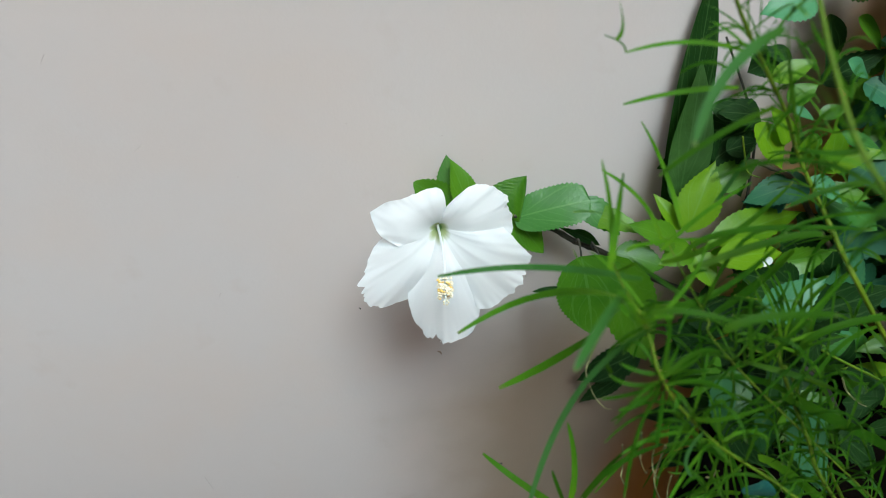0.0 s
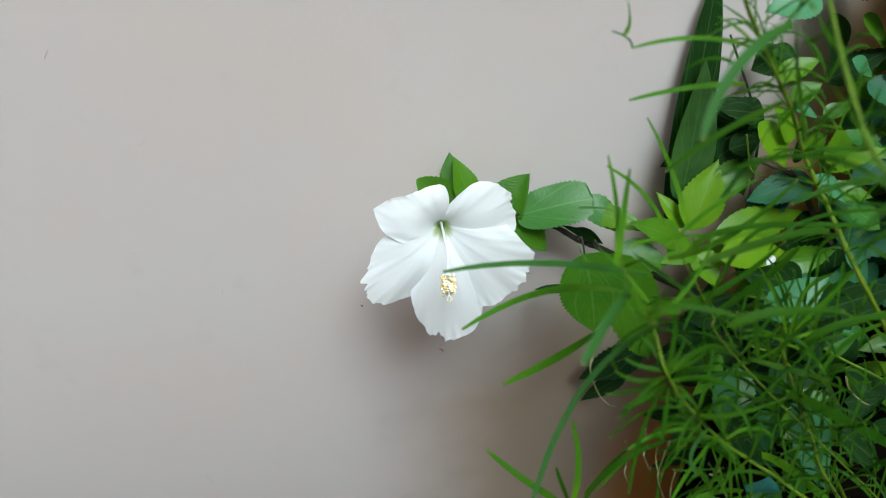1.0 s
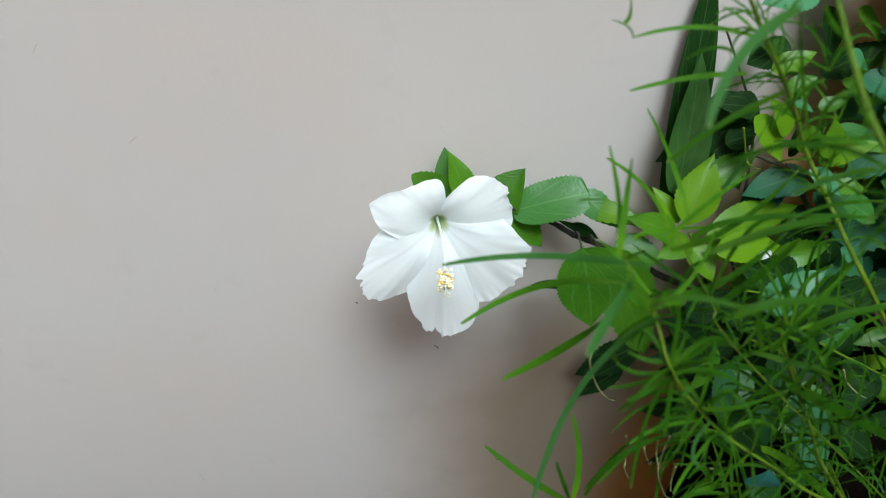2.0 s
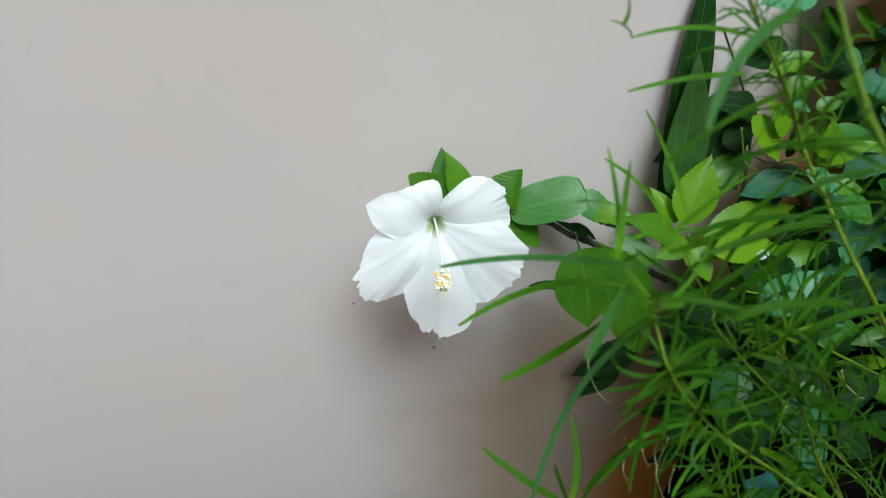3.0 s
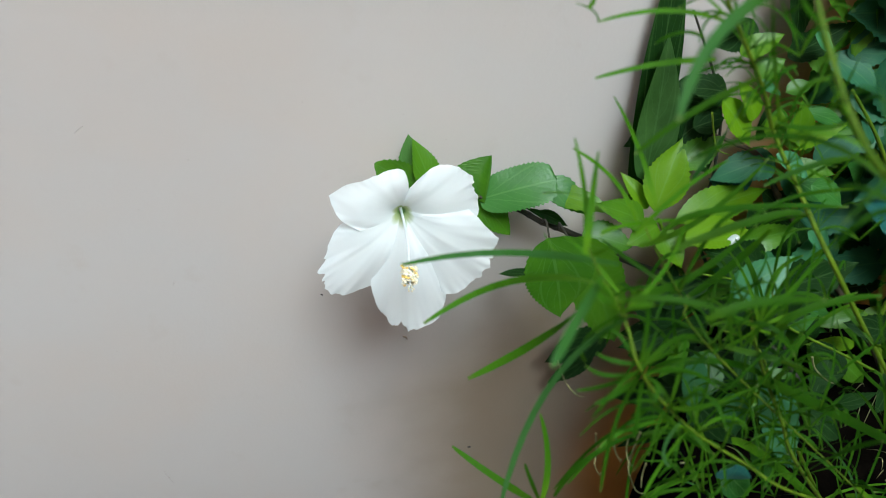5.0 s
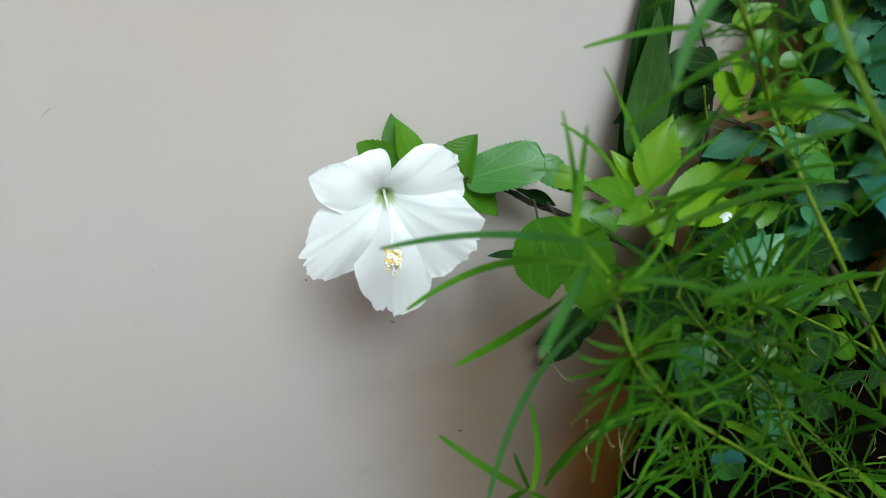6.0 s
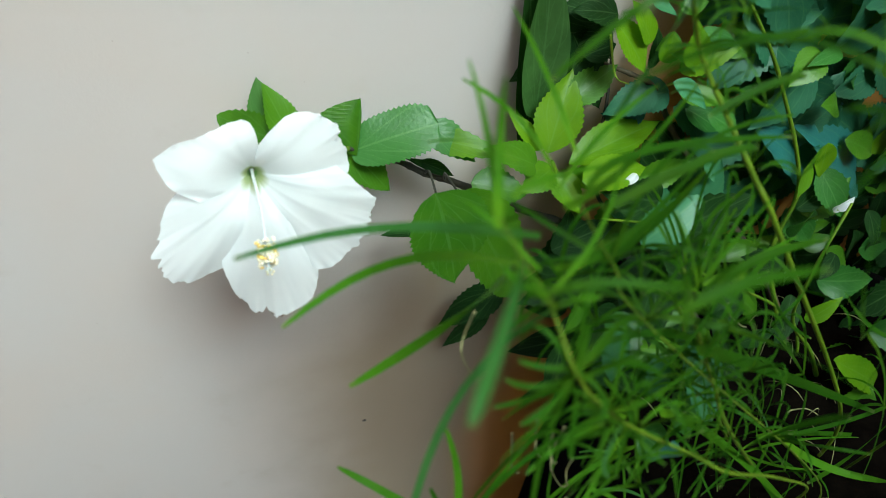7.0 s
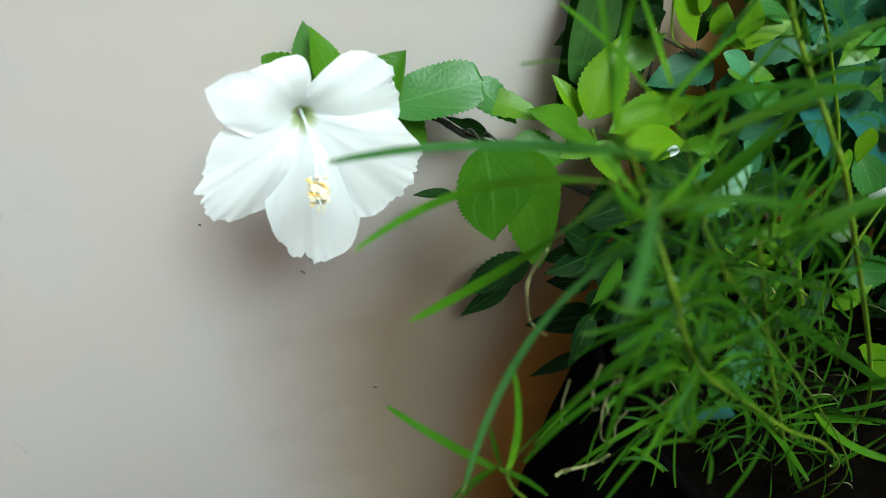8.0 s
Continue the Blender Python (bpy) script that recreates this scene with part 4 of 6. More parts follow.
leaf(shrub, (0.3641, 0.32, 0.6802), (0.4451, 0.315, 0.6059), 0.02396, LEAF_YOUNG, fold=0.15, teeth=10)
stem(shrub, [(0.39, 0.35, 0.60), (0.375, 0.40, 0.67), (0.345, 0.46, 0.725), (0.310, 0.462, 0.769), (0.293, 0.465, 0.791), (0.276, 0.467, 0.818), (0.264, 0.469, 0.837), (0.243, 0.472, 0.849), (0.216, 0.478, 0.860)], 0.0034, 0.0012, STEM_BROWN, knots=0.3)
stem(shrub, [(0.39, 0.35, 0.60), (0.3616, 0.4, 0.7022), (0.3647, 0.41, 0.771), (0.3175, 0.42, 0.8598), (0.2763, 0.42, 0.9119)], 0.00216, 0.00089, STEM_GREEN, knots=0.2)
stem(shrub, [(0.40, 0.33, 0.60), (0.3708, 0.34, 0.66), (0.3358, 0.345, 0.7078), (0.3278, 0.345, 0.7613), (0.3509, 0.36, 0.8001)], 0.00177, 0.00087, STEM_GREEN, knots=0.2)
stem(shrub, [(0.30, 0.30, 0.60), (0.2169, 0.31, 0.7536), (0.1752, 0.3, 0.8338), (0.1486, 0.3, 0.8553)], 0.0014, 0.00058, STEM_GREEN, knots=0.2)
stem(shrub, [(0.39, 0.35, 0.60), (0.37, 0.37, 0.67), (0.2729, 0.4, 0.7321), (0.2618, 0.41, 0.7593), (0.2018, 0.405, 0.7892)], 0.00127, 0.00079, STEM_GREEN, knots=0.2)


# ---- feathery shrub: the long blades that reach out ----
blade(feathery, (0.059, 0.235, 0.9705), (0.0287, 0.262, 0.9578), (-0.0066, 0.258, 0.9617), 0.00266, BLADE_BLUE)
blade(feathery, (0.0549, 0.232, 0.9652), (0.0334, 0.27, 0.9359), (-0.0004, 0.27, 0.9198), 0.0031)
blade(feathery, (0.0543, 0.235, 0.9639), (0.048, 0.26, 0.916), (0.0158, 0.268, 0.885), 0.00452)
blade(feathery, (0.048, 0.22, 0.9806), (0.0343, 0.2, 0.9875), (0.0246, 0.188, 0.9851), 0.00355, BLADE_BLUE)
blade(feathery, (0.0601, 0.225, 0.9573), (0.0375, 0.23, 0.9191), (0.0181, 0.215, 0.8718), 0.00326, BLADE_BLUE)
blade(feathery, (0.0479, 0.235, 0.9789), (0.0515, 0.25, 0.9876), (0.0508, 0.262, 1.0006), 0.00218)
blade(feathery, (0.0461, 0.23, 0.9809), (0.052, 0.245, 0.9866), (0.0542, 0.25, 1.0024), 0.00286)
blade(feathery, (0.0747, 0.26, 0.9659), (0.0751, 0.285, 0.9665), (0.062, 0.295, 0.9754), 0.00239)
blade(feathery, (0.0865, 0.27, 0.9623), (0.0857, 0.29, 0.9748), (0.0775, 0.3, 0.9921), 0.00238)
blade(feathery, (0.105, 0.285, 1.0097), (0.0874, 0.29, 1.0079), (0.0663, 0.291, 1.0047), 0.00219)
blade(feathery, (0.1048, 0.285, 1.0229), (0.0861, 0.29, 1.0261), (0.065, 0.29, 1.0246), 0.00189)
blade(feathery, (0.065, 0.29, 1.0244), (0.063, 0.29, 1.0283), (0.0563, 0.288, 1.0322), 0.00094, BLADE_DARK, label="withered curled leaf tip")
blade(feathery, (0.0606, 0.288, 1.0301), (0.0624, 0.288, 1.0346), (0.0595, 0.285, 1.0437), 0.00164)
blade(feathery, (0.0861, 0.235, 1.0503), (0.0683, 0.225, 1.0447), (0.0582, 0.215, 1.0311), 0.00353, BLADE_BLUE)
blade(feathery, (0.1047, 0.26, 1.0146), (0.0867, 0.26, 1.0058), (0.0703, 0.26, 0.9931), 0.00234, BLADE_MID)
blade(feathery, (0.1039, 0.26, 1.0108), (0.1049, 0.27, 0.9888), (0.1003, 0.275, 0.9686), 0.00314, BLADE_BLUE)
blade(feathery, (0.0964, 0.28, 1.0202), (0.0909, 0.285, 1.0204), (0.0851, 0.29, 1.015), 0.00151, BLADE_MID)
blade(feathery, (0.1013, 0.28, 1.0273), (0.0934, 0.28, 1.0335), (0.0898, 0.285, 1.0349), 0.00125)
blade(feathery, (0.0997, 0.26, 1.033), (0.1039, 0.25, 1.0394), (0.1043, 0.245, 1.0486), 0.00125)
blade(feathery, (0.1164, 0.26, 0.9995), (0.0964, 0.25, 1.0433), (0.0945, 0.24, 1.051), 0.00216, BLADE_MID)
blade(feathery, (0.067, 0.24, 0.9724), (0.1062, 0.27, 0.9558), (0.139, 0.29, 0.9634), 0.00256, BLADE_MID)
blade(feathery, (0.0789, 0.25, 0.9654), (0.1101, 0.27, 0.9579), (0.1633, 0.27, 0.951), 0.00255, BLADE_MID)
blade(feathery, (0.0811, 0.245, 0.9641), (0.1121, 0.25, 0.9683), (0.1281, 0.25, 0.9686), 0.0031, BLADE_MID)
blade(feathery, (0.0704, 0.25, 0.969), (0.0949, 0.27, 0.9688), (0.1158, 0.28, 0.9723), 0.00186)
blade(feathery, (0.0673, 0.24, 0.9525), (0.0931, 0.25, 0.9452), (0.1204, 0.26, 0.9573), 0.00308, BLADE_MID)
blade(feathery, (0.0632, 0.24, 0.9531), (0.0534, 0.25, 0.9639), (0.0483, 0.26, 0.9644), 0.00175)
blade(feathery, (0.0647, 0.235, 0.9509), (0.0776, 0.24, 0.9613), (0.0866, 0.25, 0.9717), 0.0019)
blade(feathery, (0.0563, 0.245, 0.9747), (0.0703, 0.255, 0.9689), (0.102, 0.27, 0.955), 0.00156)
blade(feathery, (0.0592, 0.25, 0.9799), (0.0567, 0.27, 0.9724), (0.0489, 0.285, 0.964), 0.00183)
blade(feathery, (0.0608, 0.245, 0.9693), (0.0513, 0.26, 0.9536), (0.0486, 0.28, 0.9492), 0.00165)
blade(feathery, (0.0353, 0.23, 0.8484), (0.0224, 0.25, 0.8381), (0.0066, 0.262, 0.8468), 0.00337, BLADE)
blade(feathery, (0.0379, 0.225, 0.856), (0.0413, 0.232, 0.8738), (0.0393, 0.24, 0.893), 0.00321, BLADE)
blade(feathery, (0.043, 0.225, 0.8575), (0.0546, 0.225, 0.8813), (0.0762, 0.23, 0.8855), 0.00287, BLADE_MID)
blade(feathery, (0.0744, 0.225, 0.8919), (0.087, 0.225, 0.8895), (0.1013, 0.225, 0.8756), 0.00196, BLADE_MID)
blade(feathery, (0.055, 0.24, 0.9202), (0.0493, 0.23, 0.9435), (0.0605, 0.23, 0.9537), 0.00211, BLADE_MID)
blade(feathery, (0.0582, 0.228, 0.9585), (0.0528, 0.23, 0.9625), (0.0491, 0.232, 0.9673), 0.00254)
blade(feathery, (0.0621, 0.215, 0.9439), (0.0785, 0.225, 0.9439), (0.0907, 0.23, 0.934), 0.00208, BLADE_MID)
blade(feathery, (0.0645, 0.215, 0.9407), (0.0803, 0.22, 0.9337), (0.0952, 0.22, 0.9208), 0.00172, BLADE_MID)
blade(feathery, (0.0815, 0.215, 0.9124), (0.0745, 0.21, 0.9059), (0.0784, 0.21, 0.8931), 0.00199, BLADE_BLUE)
blade(feathery, (0.0768, 0.215, 0.9211), (0.0931, 0.22, 0.9118), (0.1192, 0.23, 0.9045), 0.00203, BLADE_MID)
blade(feathery, (0.1338, 0.24, 0.9036), (0.1412, 0.22, 0.9126), (0.1407, 0.2, 0.9223), 0.00348, BLADE_MID)
blade(feathery, (0.1129, 0.25, 0.9061), (0.1338, 0.24, 0.9036), (0.1402, 0.235, 0.9032), 0.00289, BLADE_MID)
blade(feathery, (0.1431, 0.25, 0.8908), (0.1583, 0.25, 0.8736), (0.1753, 0.25, 0.8292), 0.00295, BLADE_MID)
blade(feathery, (0.1474, 0.22, 0.8535), (0.1472, 0.21, 0.8842), (0.1475, 0.2, 0.9054), 0.00319, BLADE_MID)
blade(feathery, (0.134, 0.25, 0.9059), (0.1459, 0.25, 0.9199), (0.175, 0.25, 0.9215), 0.00353, BLADE_MID)
blade(feathery, (0.1432, 0.26, 0.9008), (0.1551, 0.27, 0.9124), (0.1737, 0.28, 0.9264), 0.00238, BLADE_MID)
blade(feathery, (0.1394, 0.26, 0.9014), (0.1426, 0.27, 0.9175), (0.1613, 0.28, 0.9188), 0.00259, BLADE_MID)
blade(feathery, (0.1397, 0.27, 0.9016), (0.1439, 0.28, 0.9051), (0.1368, 0.285, 0.9198), 0.00273, BLADE_MID)
blade(feathery, (0.12, 0.25, 0.9146), (0.109, 0.25, 0.9226), (0.1081, 0.25, 0.9165), 0.00131, BLADE_MID)
blade(feathery, (0.1362, 0.27, 0.7242), (0.1558, 0.27, 0.7144), (0.1776, 0.27, 0.6882), 0.00217, BLADE_BLUE)
blade(feathery, (0.1279, 0.28, 0.7551), (0.1463, 0.28, 0.7455), (0.1657, 0.28, 0.7241), 0.00148, BLADE_BLUE)
stem(feathery, [(0.29, 0.26, 0.60), (0.25, 0.235, 0.72), (0.17, 0.215, 0.825), (0.1289, 0.21, 0.8645), (0.1146, 0.215, 0.8761), (0.0925, 0.22, 0.8952), (0.0712, 0.216, 0.9269), (0.0611, 0.215, 0.9467), (0.0603, 0.224, 0.9531), (0.0575, 0.23, 0.9617)], 0.00071, 0.00047, STEM_FRESH)
stem(feathery, [(0.34, 0.28, 0.60), (0.31, 0.27, 0.71), (0.1859, 0.27, 0.8944), (0.1659, 0.28, 0.9275), (0.1595, 0.295, 0.944), (0.1493, 0.305, 0.964), (0.1351, 0.3, 0.9883), (0.1154, 0.29, 1.0144), (0.101, 0.285, 1.0348), (0.0929, 0.28, 1.0472)], 0.00124, 0.0006, STEM_FRESH)
stem(feathery, [(0.36, 0.27, 0.60), (0.27, 0.225, 0.82), (0.150, 0.200, 0.970), (0.112, 0.201, 1.010), (0.0990, 0.208, 1.0262), (0.0970, 0.222, 1.0380), (0.0964, 0.240, 1.0549), (0.0950, 0.255, 1.075)], 0.00090, 0.00052, STEM_GREEN)
stem(feathery, [(0.20, 0.27, 0.60), (0.165, 0.24, 0.70), (0.085, 0.222, 0.775), (0.0445, 0.224, 0.8349), (0.0371, 0.225, 0.8571)], 0.0008, 0.00058, STEM_GREEN)
stem(feathery, [(0.31, 0.27, 0.60), (0.1721, 0.24, 0.8122), (0.1514, 0.245, 0.8537), (0.1319, 0.25, 0.8962), (0.129, 0.26, 0.9129)], 0.00109, 0.00069, STEM_GREEN)
stem(feathery, [(0.30, 0.25, 0.60), (0.26, 0.235, 0.72), (0.1069, 0.24, 0.9114), (0.0901, 0.245, 0.9391), (0.0773, 0.25, 0.9631), (0.0768, 0.26, 0.9657)], 0.00054, 0.0003, STEM_GREEN)
stem(feathery, [(0.0595, 0.224, 0.9584), (0.0531, 0.228, 0.969), (0.0475, 0.232, 0.9813)], 0.00045, 0.00031, STEM_GREEN)
leaf(hibiscus, (0.2336, 0.44, 0.7764), (0.2493, 0.446, 0.788), 0.01104, DRY, fold=0.5, bend=0.2, teeth=0, label="pale withered bud")


# ---- more leaves between and behind the blades ----
leaf(hibiscus, (0.191, 0.42, 0.8114), (0.2483, 0.435, 0.7977), 0.02346, LEAF_YOUNG, fold=0.2, bend=0.08, teeth=11)
leaf(shrub, (0.1842, 0.345, 0.8283), (0.2191, 0.35, 0.8499), 0.02265, LEAF_PALE_SHEEN, fold=0.2, teeth=12)
leaf(shrub, (0.1277, 0.235, 0.8298), (0.1297, 0.235, 0.8427), 0.01525, LEAF_TEAL_SHEEN, fold=0.1)
leaf(shrub, (0.1254, 0.28, 0.8602), (0.1261, 0.272, 0.8305), 0.01381, LEAF_PALE_SHEEN, fold=0.1)
leaf(shrub, (0.1505, 0.278, 0.8305), (0.1564, 0.272, 0.8018), 0.01518, LEAF_PALE_SHEEN, fold=0.1)
leaf(shrub, (0.1868, 0.285, 0.7847), (0.2124, 0.28, 0.7404), 0.01302, LEAF_PALE_SHEEN, fold=0.1)


# ---- feathery shrub: the rings of leaves at the nodes of the low stems ----
blade(feathery, (0.0520, 0.2150, 0.9722), (0.0531, 0.2120, 0.9806), (0.0545, 0.2100, 0.9887), 0.0016, BLADE)
blade(feathery, (0.0522, 0.2150, 0.9708), (0.0554, 0.2120, 0.9758), (0.0595, 0.2100, 0.9775), 0.0016, BLADE)
blade(feathery, (0.0509, 0.2150, 0.9733), (0.0468, 0.2120, 0.9826), (0.0416, 0.2100, 0.9905), 0.0016, BLADE)
blade(feathery, (0.0630, 0.2160, 0.9418), (0.0532, 0.2160, 0.9417), (0.0455, 0.2180, 0.9457), 0.0017, BLADE_MID)
blade(feathery, (0.0617, 0.2160, 0.9456), (0.0552, 0.2180, 0.9458), (0.0493, 0.2200, 0.9486), 0.0017, BLADE_MID)
blade(feathery, (0.0628, 0.2160, 0.9407), (0.0528, 0.2180, 0.9343), (0.0443, 0.2200, 0.9315), 0.0016, BLADE_MID)
blade(feathery, (0.0629, 0.2160, 0.9395), (0.0553, 0.2140, 0.9346), (0.0478, 0.2120, 0.9343), 0.0023, BLADE_MID)
blade(feathery, (0.0630, 0.2160, 0.9467), (0.0683, 0.2220, 0.9459), (0.0725, 0.2280, 0.9460), 0.0018, BLADE_MID)
blade(feathery, (0.0640, 0.2160, 0.9452), (0.0736, 0.2220, 0.9409), (0.0813, 0.2280, 0.9385), 0.0017, BLADE_MID)
blade(feathery, (0.0655, 0.2160, 0.9414), (0.0701, 0.2120, 0.9493), (0.0749, 0.2100, 0.9515), 0.0019, BLADE_MID)
blade(feathery, (0.0651, 0.2160, 0.9403), (0.0781, 0.2220, 0.9315), (0.0911, 0.2280, 0.9190), 0.0017, BLADE_MID)
blade(feathery, (0.0629, 0.2160, 0.9370), (0.0559, 0.2120, 0.9206), (0.0517, 0.2050, 0.8927), 0.0021, BLADE_MID)
blade(feathery, (0.0641, 0.2160, 0.9368), (0.0629, 0.2120, 0.9256), (0.0615, 0.2080, 0.9175), 0.0023, BLADE_MID)
blade(feathery, (0.0650, 0.2160, 0.9380), (0.0726, 0.2220, 0.9174), (0.0774, 0.2260, 0.9015), 0.0016, BLADE_MID)
blade(feathery, (0.0773, 0.2180, 0.9133), (0.0709, 0.2200, 0.9151), (0.0665, 0.2220, 0.9087), 0.0015, BLADE_MID)
blade(feathery, (0.0770, 0.2180, 0.9114), (0.0683, 0.2160, 0.9159), (0.0612, 0.2140, 0.9160), 0.0015, BLADE_MID)
blade(feathery, (0.0780, 0.2180, 0.9093), (0.0628, 0.2140, 0.9141), (0.0507, 0.2100, 0.9124), 0.0018, BLADE)
blade(feathery, (0.0795, 0.2180, 0.9100), (0.0854, 0.2200, 0.8941), (0.0870, 0.2220, 0.8760), 0.0014, BLADE)
blade(feathery, (0.0768, 0.2180, 0.9088), (0.0792, 0.2220, 0.8888), (0.0822, 0.2260, 0.8677), 0.0015, BLADE)
blade(feathery, (0.0892, 0.2200, 0.9004), (0.0784, 0.2140, 0.8897), (0.0704, 0.2080, 0.8801), 0.0019, BLADE)
blade(feathery, (0.0926, 0.2200, 0.8998), (0.0980, 0.2200, 0.8807), (0.0982, 0.2200, 0.8600), 0.0018, BLADE)
blade(feathery, (0.0941, 0.2200, 0.8978), (0.1049, 0.2240, 0.8964), (0.1188, 0.2280, 0.8834), 0.0016, BLADE)
blade(feathery, (0.1270, 0.2500, 0.9151), (0.1183, 0.2500, 0.9348), (0.1084, 0.2500, 0.9518), 0.0019, BLADE)
blade(feathery, (0.1273, 0.2500, 0.9166), (0.1283, 0.2520, 0.9315), (0.1327, 0.2550, 0.9398), 0.0018, BLADE)
blade(feathery, (0.1282, 0.2500, 0.9165), (0.1367, 0.2520, 0.9293), (0.1486, 0.2550, 0.9431), 0.0019, BLADE)
blade(feathery, (0.1294, 0.2500, 0.9147), (0.1517, 0.2550, 0.9148), (0.1743, 0.2600, 0.9138), 0.0018, BLADE)
blade(feathery, (0.1262, 0.2500, 0.9136), (0.1158, 0.2500, 0.9191), (0.1070, 0.2500, 0.9180), 0.0016, BLADE)
blade(feathery, (0.1276, 0.2500, 0.9127), (0.1165, 0.2500, 0.9209), (0.1079, 0.2500, 0.9222), 0.0013, BLADE)
blade(feathery, (0.1278, 0.2500, 0.9117), (0.1441, 0.2500, 0.8990), (0.1530, 0.2500, 0.8806), 0.0018, BLADE)
blade(feathery, (0.1271, 0.2500, 0.9102), (0.1274, 0.2500, 0.8895), (0.1321, 0.2500, 0.8651), 0.0018, BLADE)
blade(feathery, (0.1262, 0.2500, 0.9120), (0.1167, 0.2500, 0.9046), (0.1072, 0.2500, 0.9034), 0.0016, BLADE)
blade(feathery, (0.2182, 0.2600, 0.7410), (0.2398, 0.2620, 0.7446), (0.2682, 0.2640, 0.7364), 0.0016, BLADE)
blade(feathery, (0.2223, 0.2600, 0.7358), (0.2744, 0.2650, 0.7115), (0.3491, 0.2700, 0.6647), 0.0016, BLADE)
blade(feathery, (0.2241, 0.2600, 0.7317), (0.2689, 0.2600, 0.6902), (0.3170, 0.2600, 0.6569), 0.0018, BLADE)
blade(feathery, (0.1035, 0.2300, 0.8615), (0.0903, 0.2320, 0.8592), (0.0830, 0.2340, 0.8587), 0.0008, BLADE)
blade(feathery, (0.1292, 0.2400, 0.7746), (0.1076, 0.2400, 0.8051), (0.1031, 0.2400, 0.8048), 0.0020, BLADE)
blade(feathery, (0.1823, 0.2600, 0.8419), (0.2041, 0.2600, 0.8081), (0.2189, 0.2600, 0.7666), 0.0019, BLADE)
blade(feathery, (0.0953, 0.2200, 0.9412), (0.0888, 0.2200, 0.9667), (0.0899, 0.2200, 0.9791), 0.0024, BLADE_MID)
blade(feathery, (0.0692, 0.2000, 0.9798), (0.0806, 0.2000, 0.9839), (0.1013, 0.2000, 0.9812), 0.0028, BLADE_MID)
blade(feathery, (0.1156, 0.2400, 0.9156), (0.1213, 0.2400, 0.9293), (0.1274, 0.2400, 0.9368), 0.0022, BLADE_MID)
blade(feathery, (0.0535, 0.2200, 0.9698), (0.0663, 0.2150, 0.9738), (0.0816, 0.2100, 0.9703), 0.0022, BLADE_MID)
blade(feathery, (0.1406, 0.3000, 0.9086), (0.1559, 0.3000, 0.8855), (0.1707, 0.3000, 0.8556), 0.0022, BLADE_MID)
blade(feathery, (0.1229, 0.2500, 0.9035), (0.1152, 0.2500, 0.9210), (0.1026, 0.2500, 0.9335), 0.0018, BLADE_MID)
# dried tendrils, hooked at their ends
stem(feathery, [(0.0561, 0.2620, 0.9151), (0.0547, 0.2660, 0.8993), (0.0525, 0.2620, 0.8951), (0.0585, 0.2660, 0.8748), (0.0623, 0.2620, 0.8708), (0.0672, 0.2660, 0.8636)], 0.00038, 0.00022, TENDRIL, name="tendril", label="dried pale curled tendril")
stem(feathery, [(0.0699, 0.2380, 0.8835), (0.0735, 0.2420, 0.8655), (0.0717, 0.2380, 0.8639), (0.0776, 0.2420, 0.8468), (0.0758, 0.2380, 0.8551)], 0.00038, 0.00022, TENDRIL, name="tendril", label="dried pale curled tendril")
stem(feathery, [(0.0826, 0.2400, 0.8696), (0.0836, 0.2440, 0.8478), (0.0813, 0.2400, 0.8419), (0.0891, 0.2440, 0.8178), (0.0893, 0.2400, 0.8207), (0.0952, 0.2440, 0.8110)], 0.00045, 0.00022, TENDRIL, name="tendril", label="dried pale curled tendril")
stem(feathery, [(0.0658, 0.2450, 0.8661), (0.0695, 0.2490, 0.8425), (0.0678, 0.2450, 0.8410), (0.0729, 0.2490, 0.8257), (0.0714, 0.2450, 0.8344)], 0.00038, 0.00022, TENDRIL, name="tendril", label="dried pale curled tendril")
stem(feathery, [(0.0709, 0.2400, 0.8026), (0.0771, 0.2440, 0.7951), (0.0789, 0.2400, 0.8046), (0.0912, 0.2440, 0.7946), (0.0929, 0.2400, 0.8090)], 0.00082, 0.00045, TENDRIL, name="tendril", label="dried pale curled tendril")
stem(feathery, [(0.3138, 0.3000, 0.6674), (0.3245, 0.3040, 0.6591), (0.3332, 0.3000, 0.6621), (0.3672, 0.3040, 0.6259), (0.3777, 0.3000, 0.6133)], 0.00060, 0.00030, TENDRIL, name="tendril", label="dried pale curled tendril")
stem(feathery, [(0.3320, 0.2900, 0.6563), (0.3719, 0.2940, 0.6050), (0.3992, 0.2900, 0.5750)], 0.00038, 0.00022, TENDRIL, name="tendril", label="dried pale curled tendril")
stem(feathery, [(0.0751, 0.2350, 0.8772), (0.0776, 0.2390, 0.8609), (0.0778, 0.2350, 0.8564), (0.0824, 0.2390, 0.8467)], 0.00038, 0.00022, TENDRIL, name="tendril", label="dried pale curled tendril")
stem(feathery, [(0.0856, 0.2350, 0.8539), (0.0879, 0.2390, 0.8370), (0.0863, 0.2350, 0.8346)], 0.00038, 0.00022, TENDRIL, name="tendril", label="dried pale curled tendril")
stem(feathery, [(0.1054, 0.2400, 0.8409), (0.1115, 0.2440, 0.8339), (0.1089, 0.2400, 0.8459)], 0.00045, 0.00022, TENDRIL, name="tendril", label="dried pale curled tendril")
stem(feathery, [(0.2089, 0.3000, 0.8214), (0.2184, 0.3040, 0.8049), (0.2249, 0.3000, 0.7982), (0.2355, 0.3040, 0.7878)], 0.00060, 0.00030, TENDRIL, name="tendril", label="dried pale curled tendril")
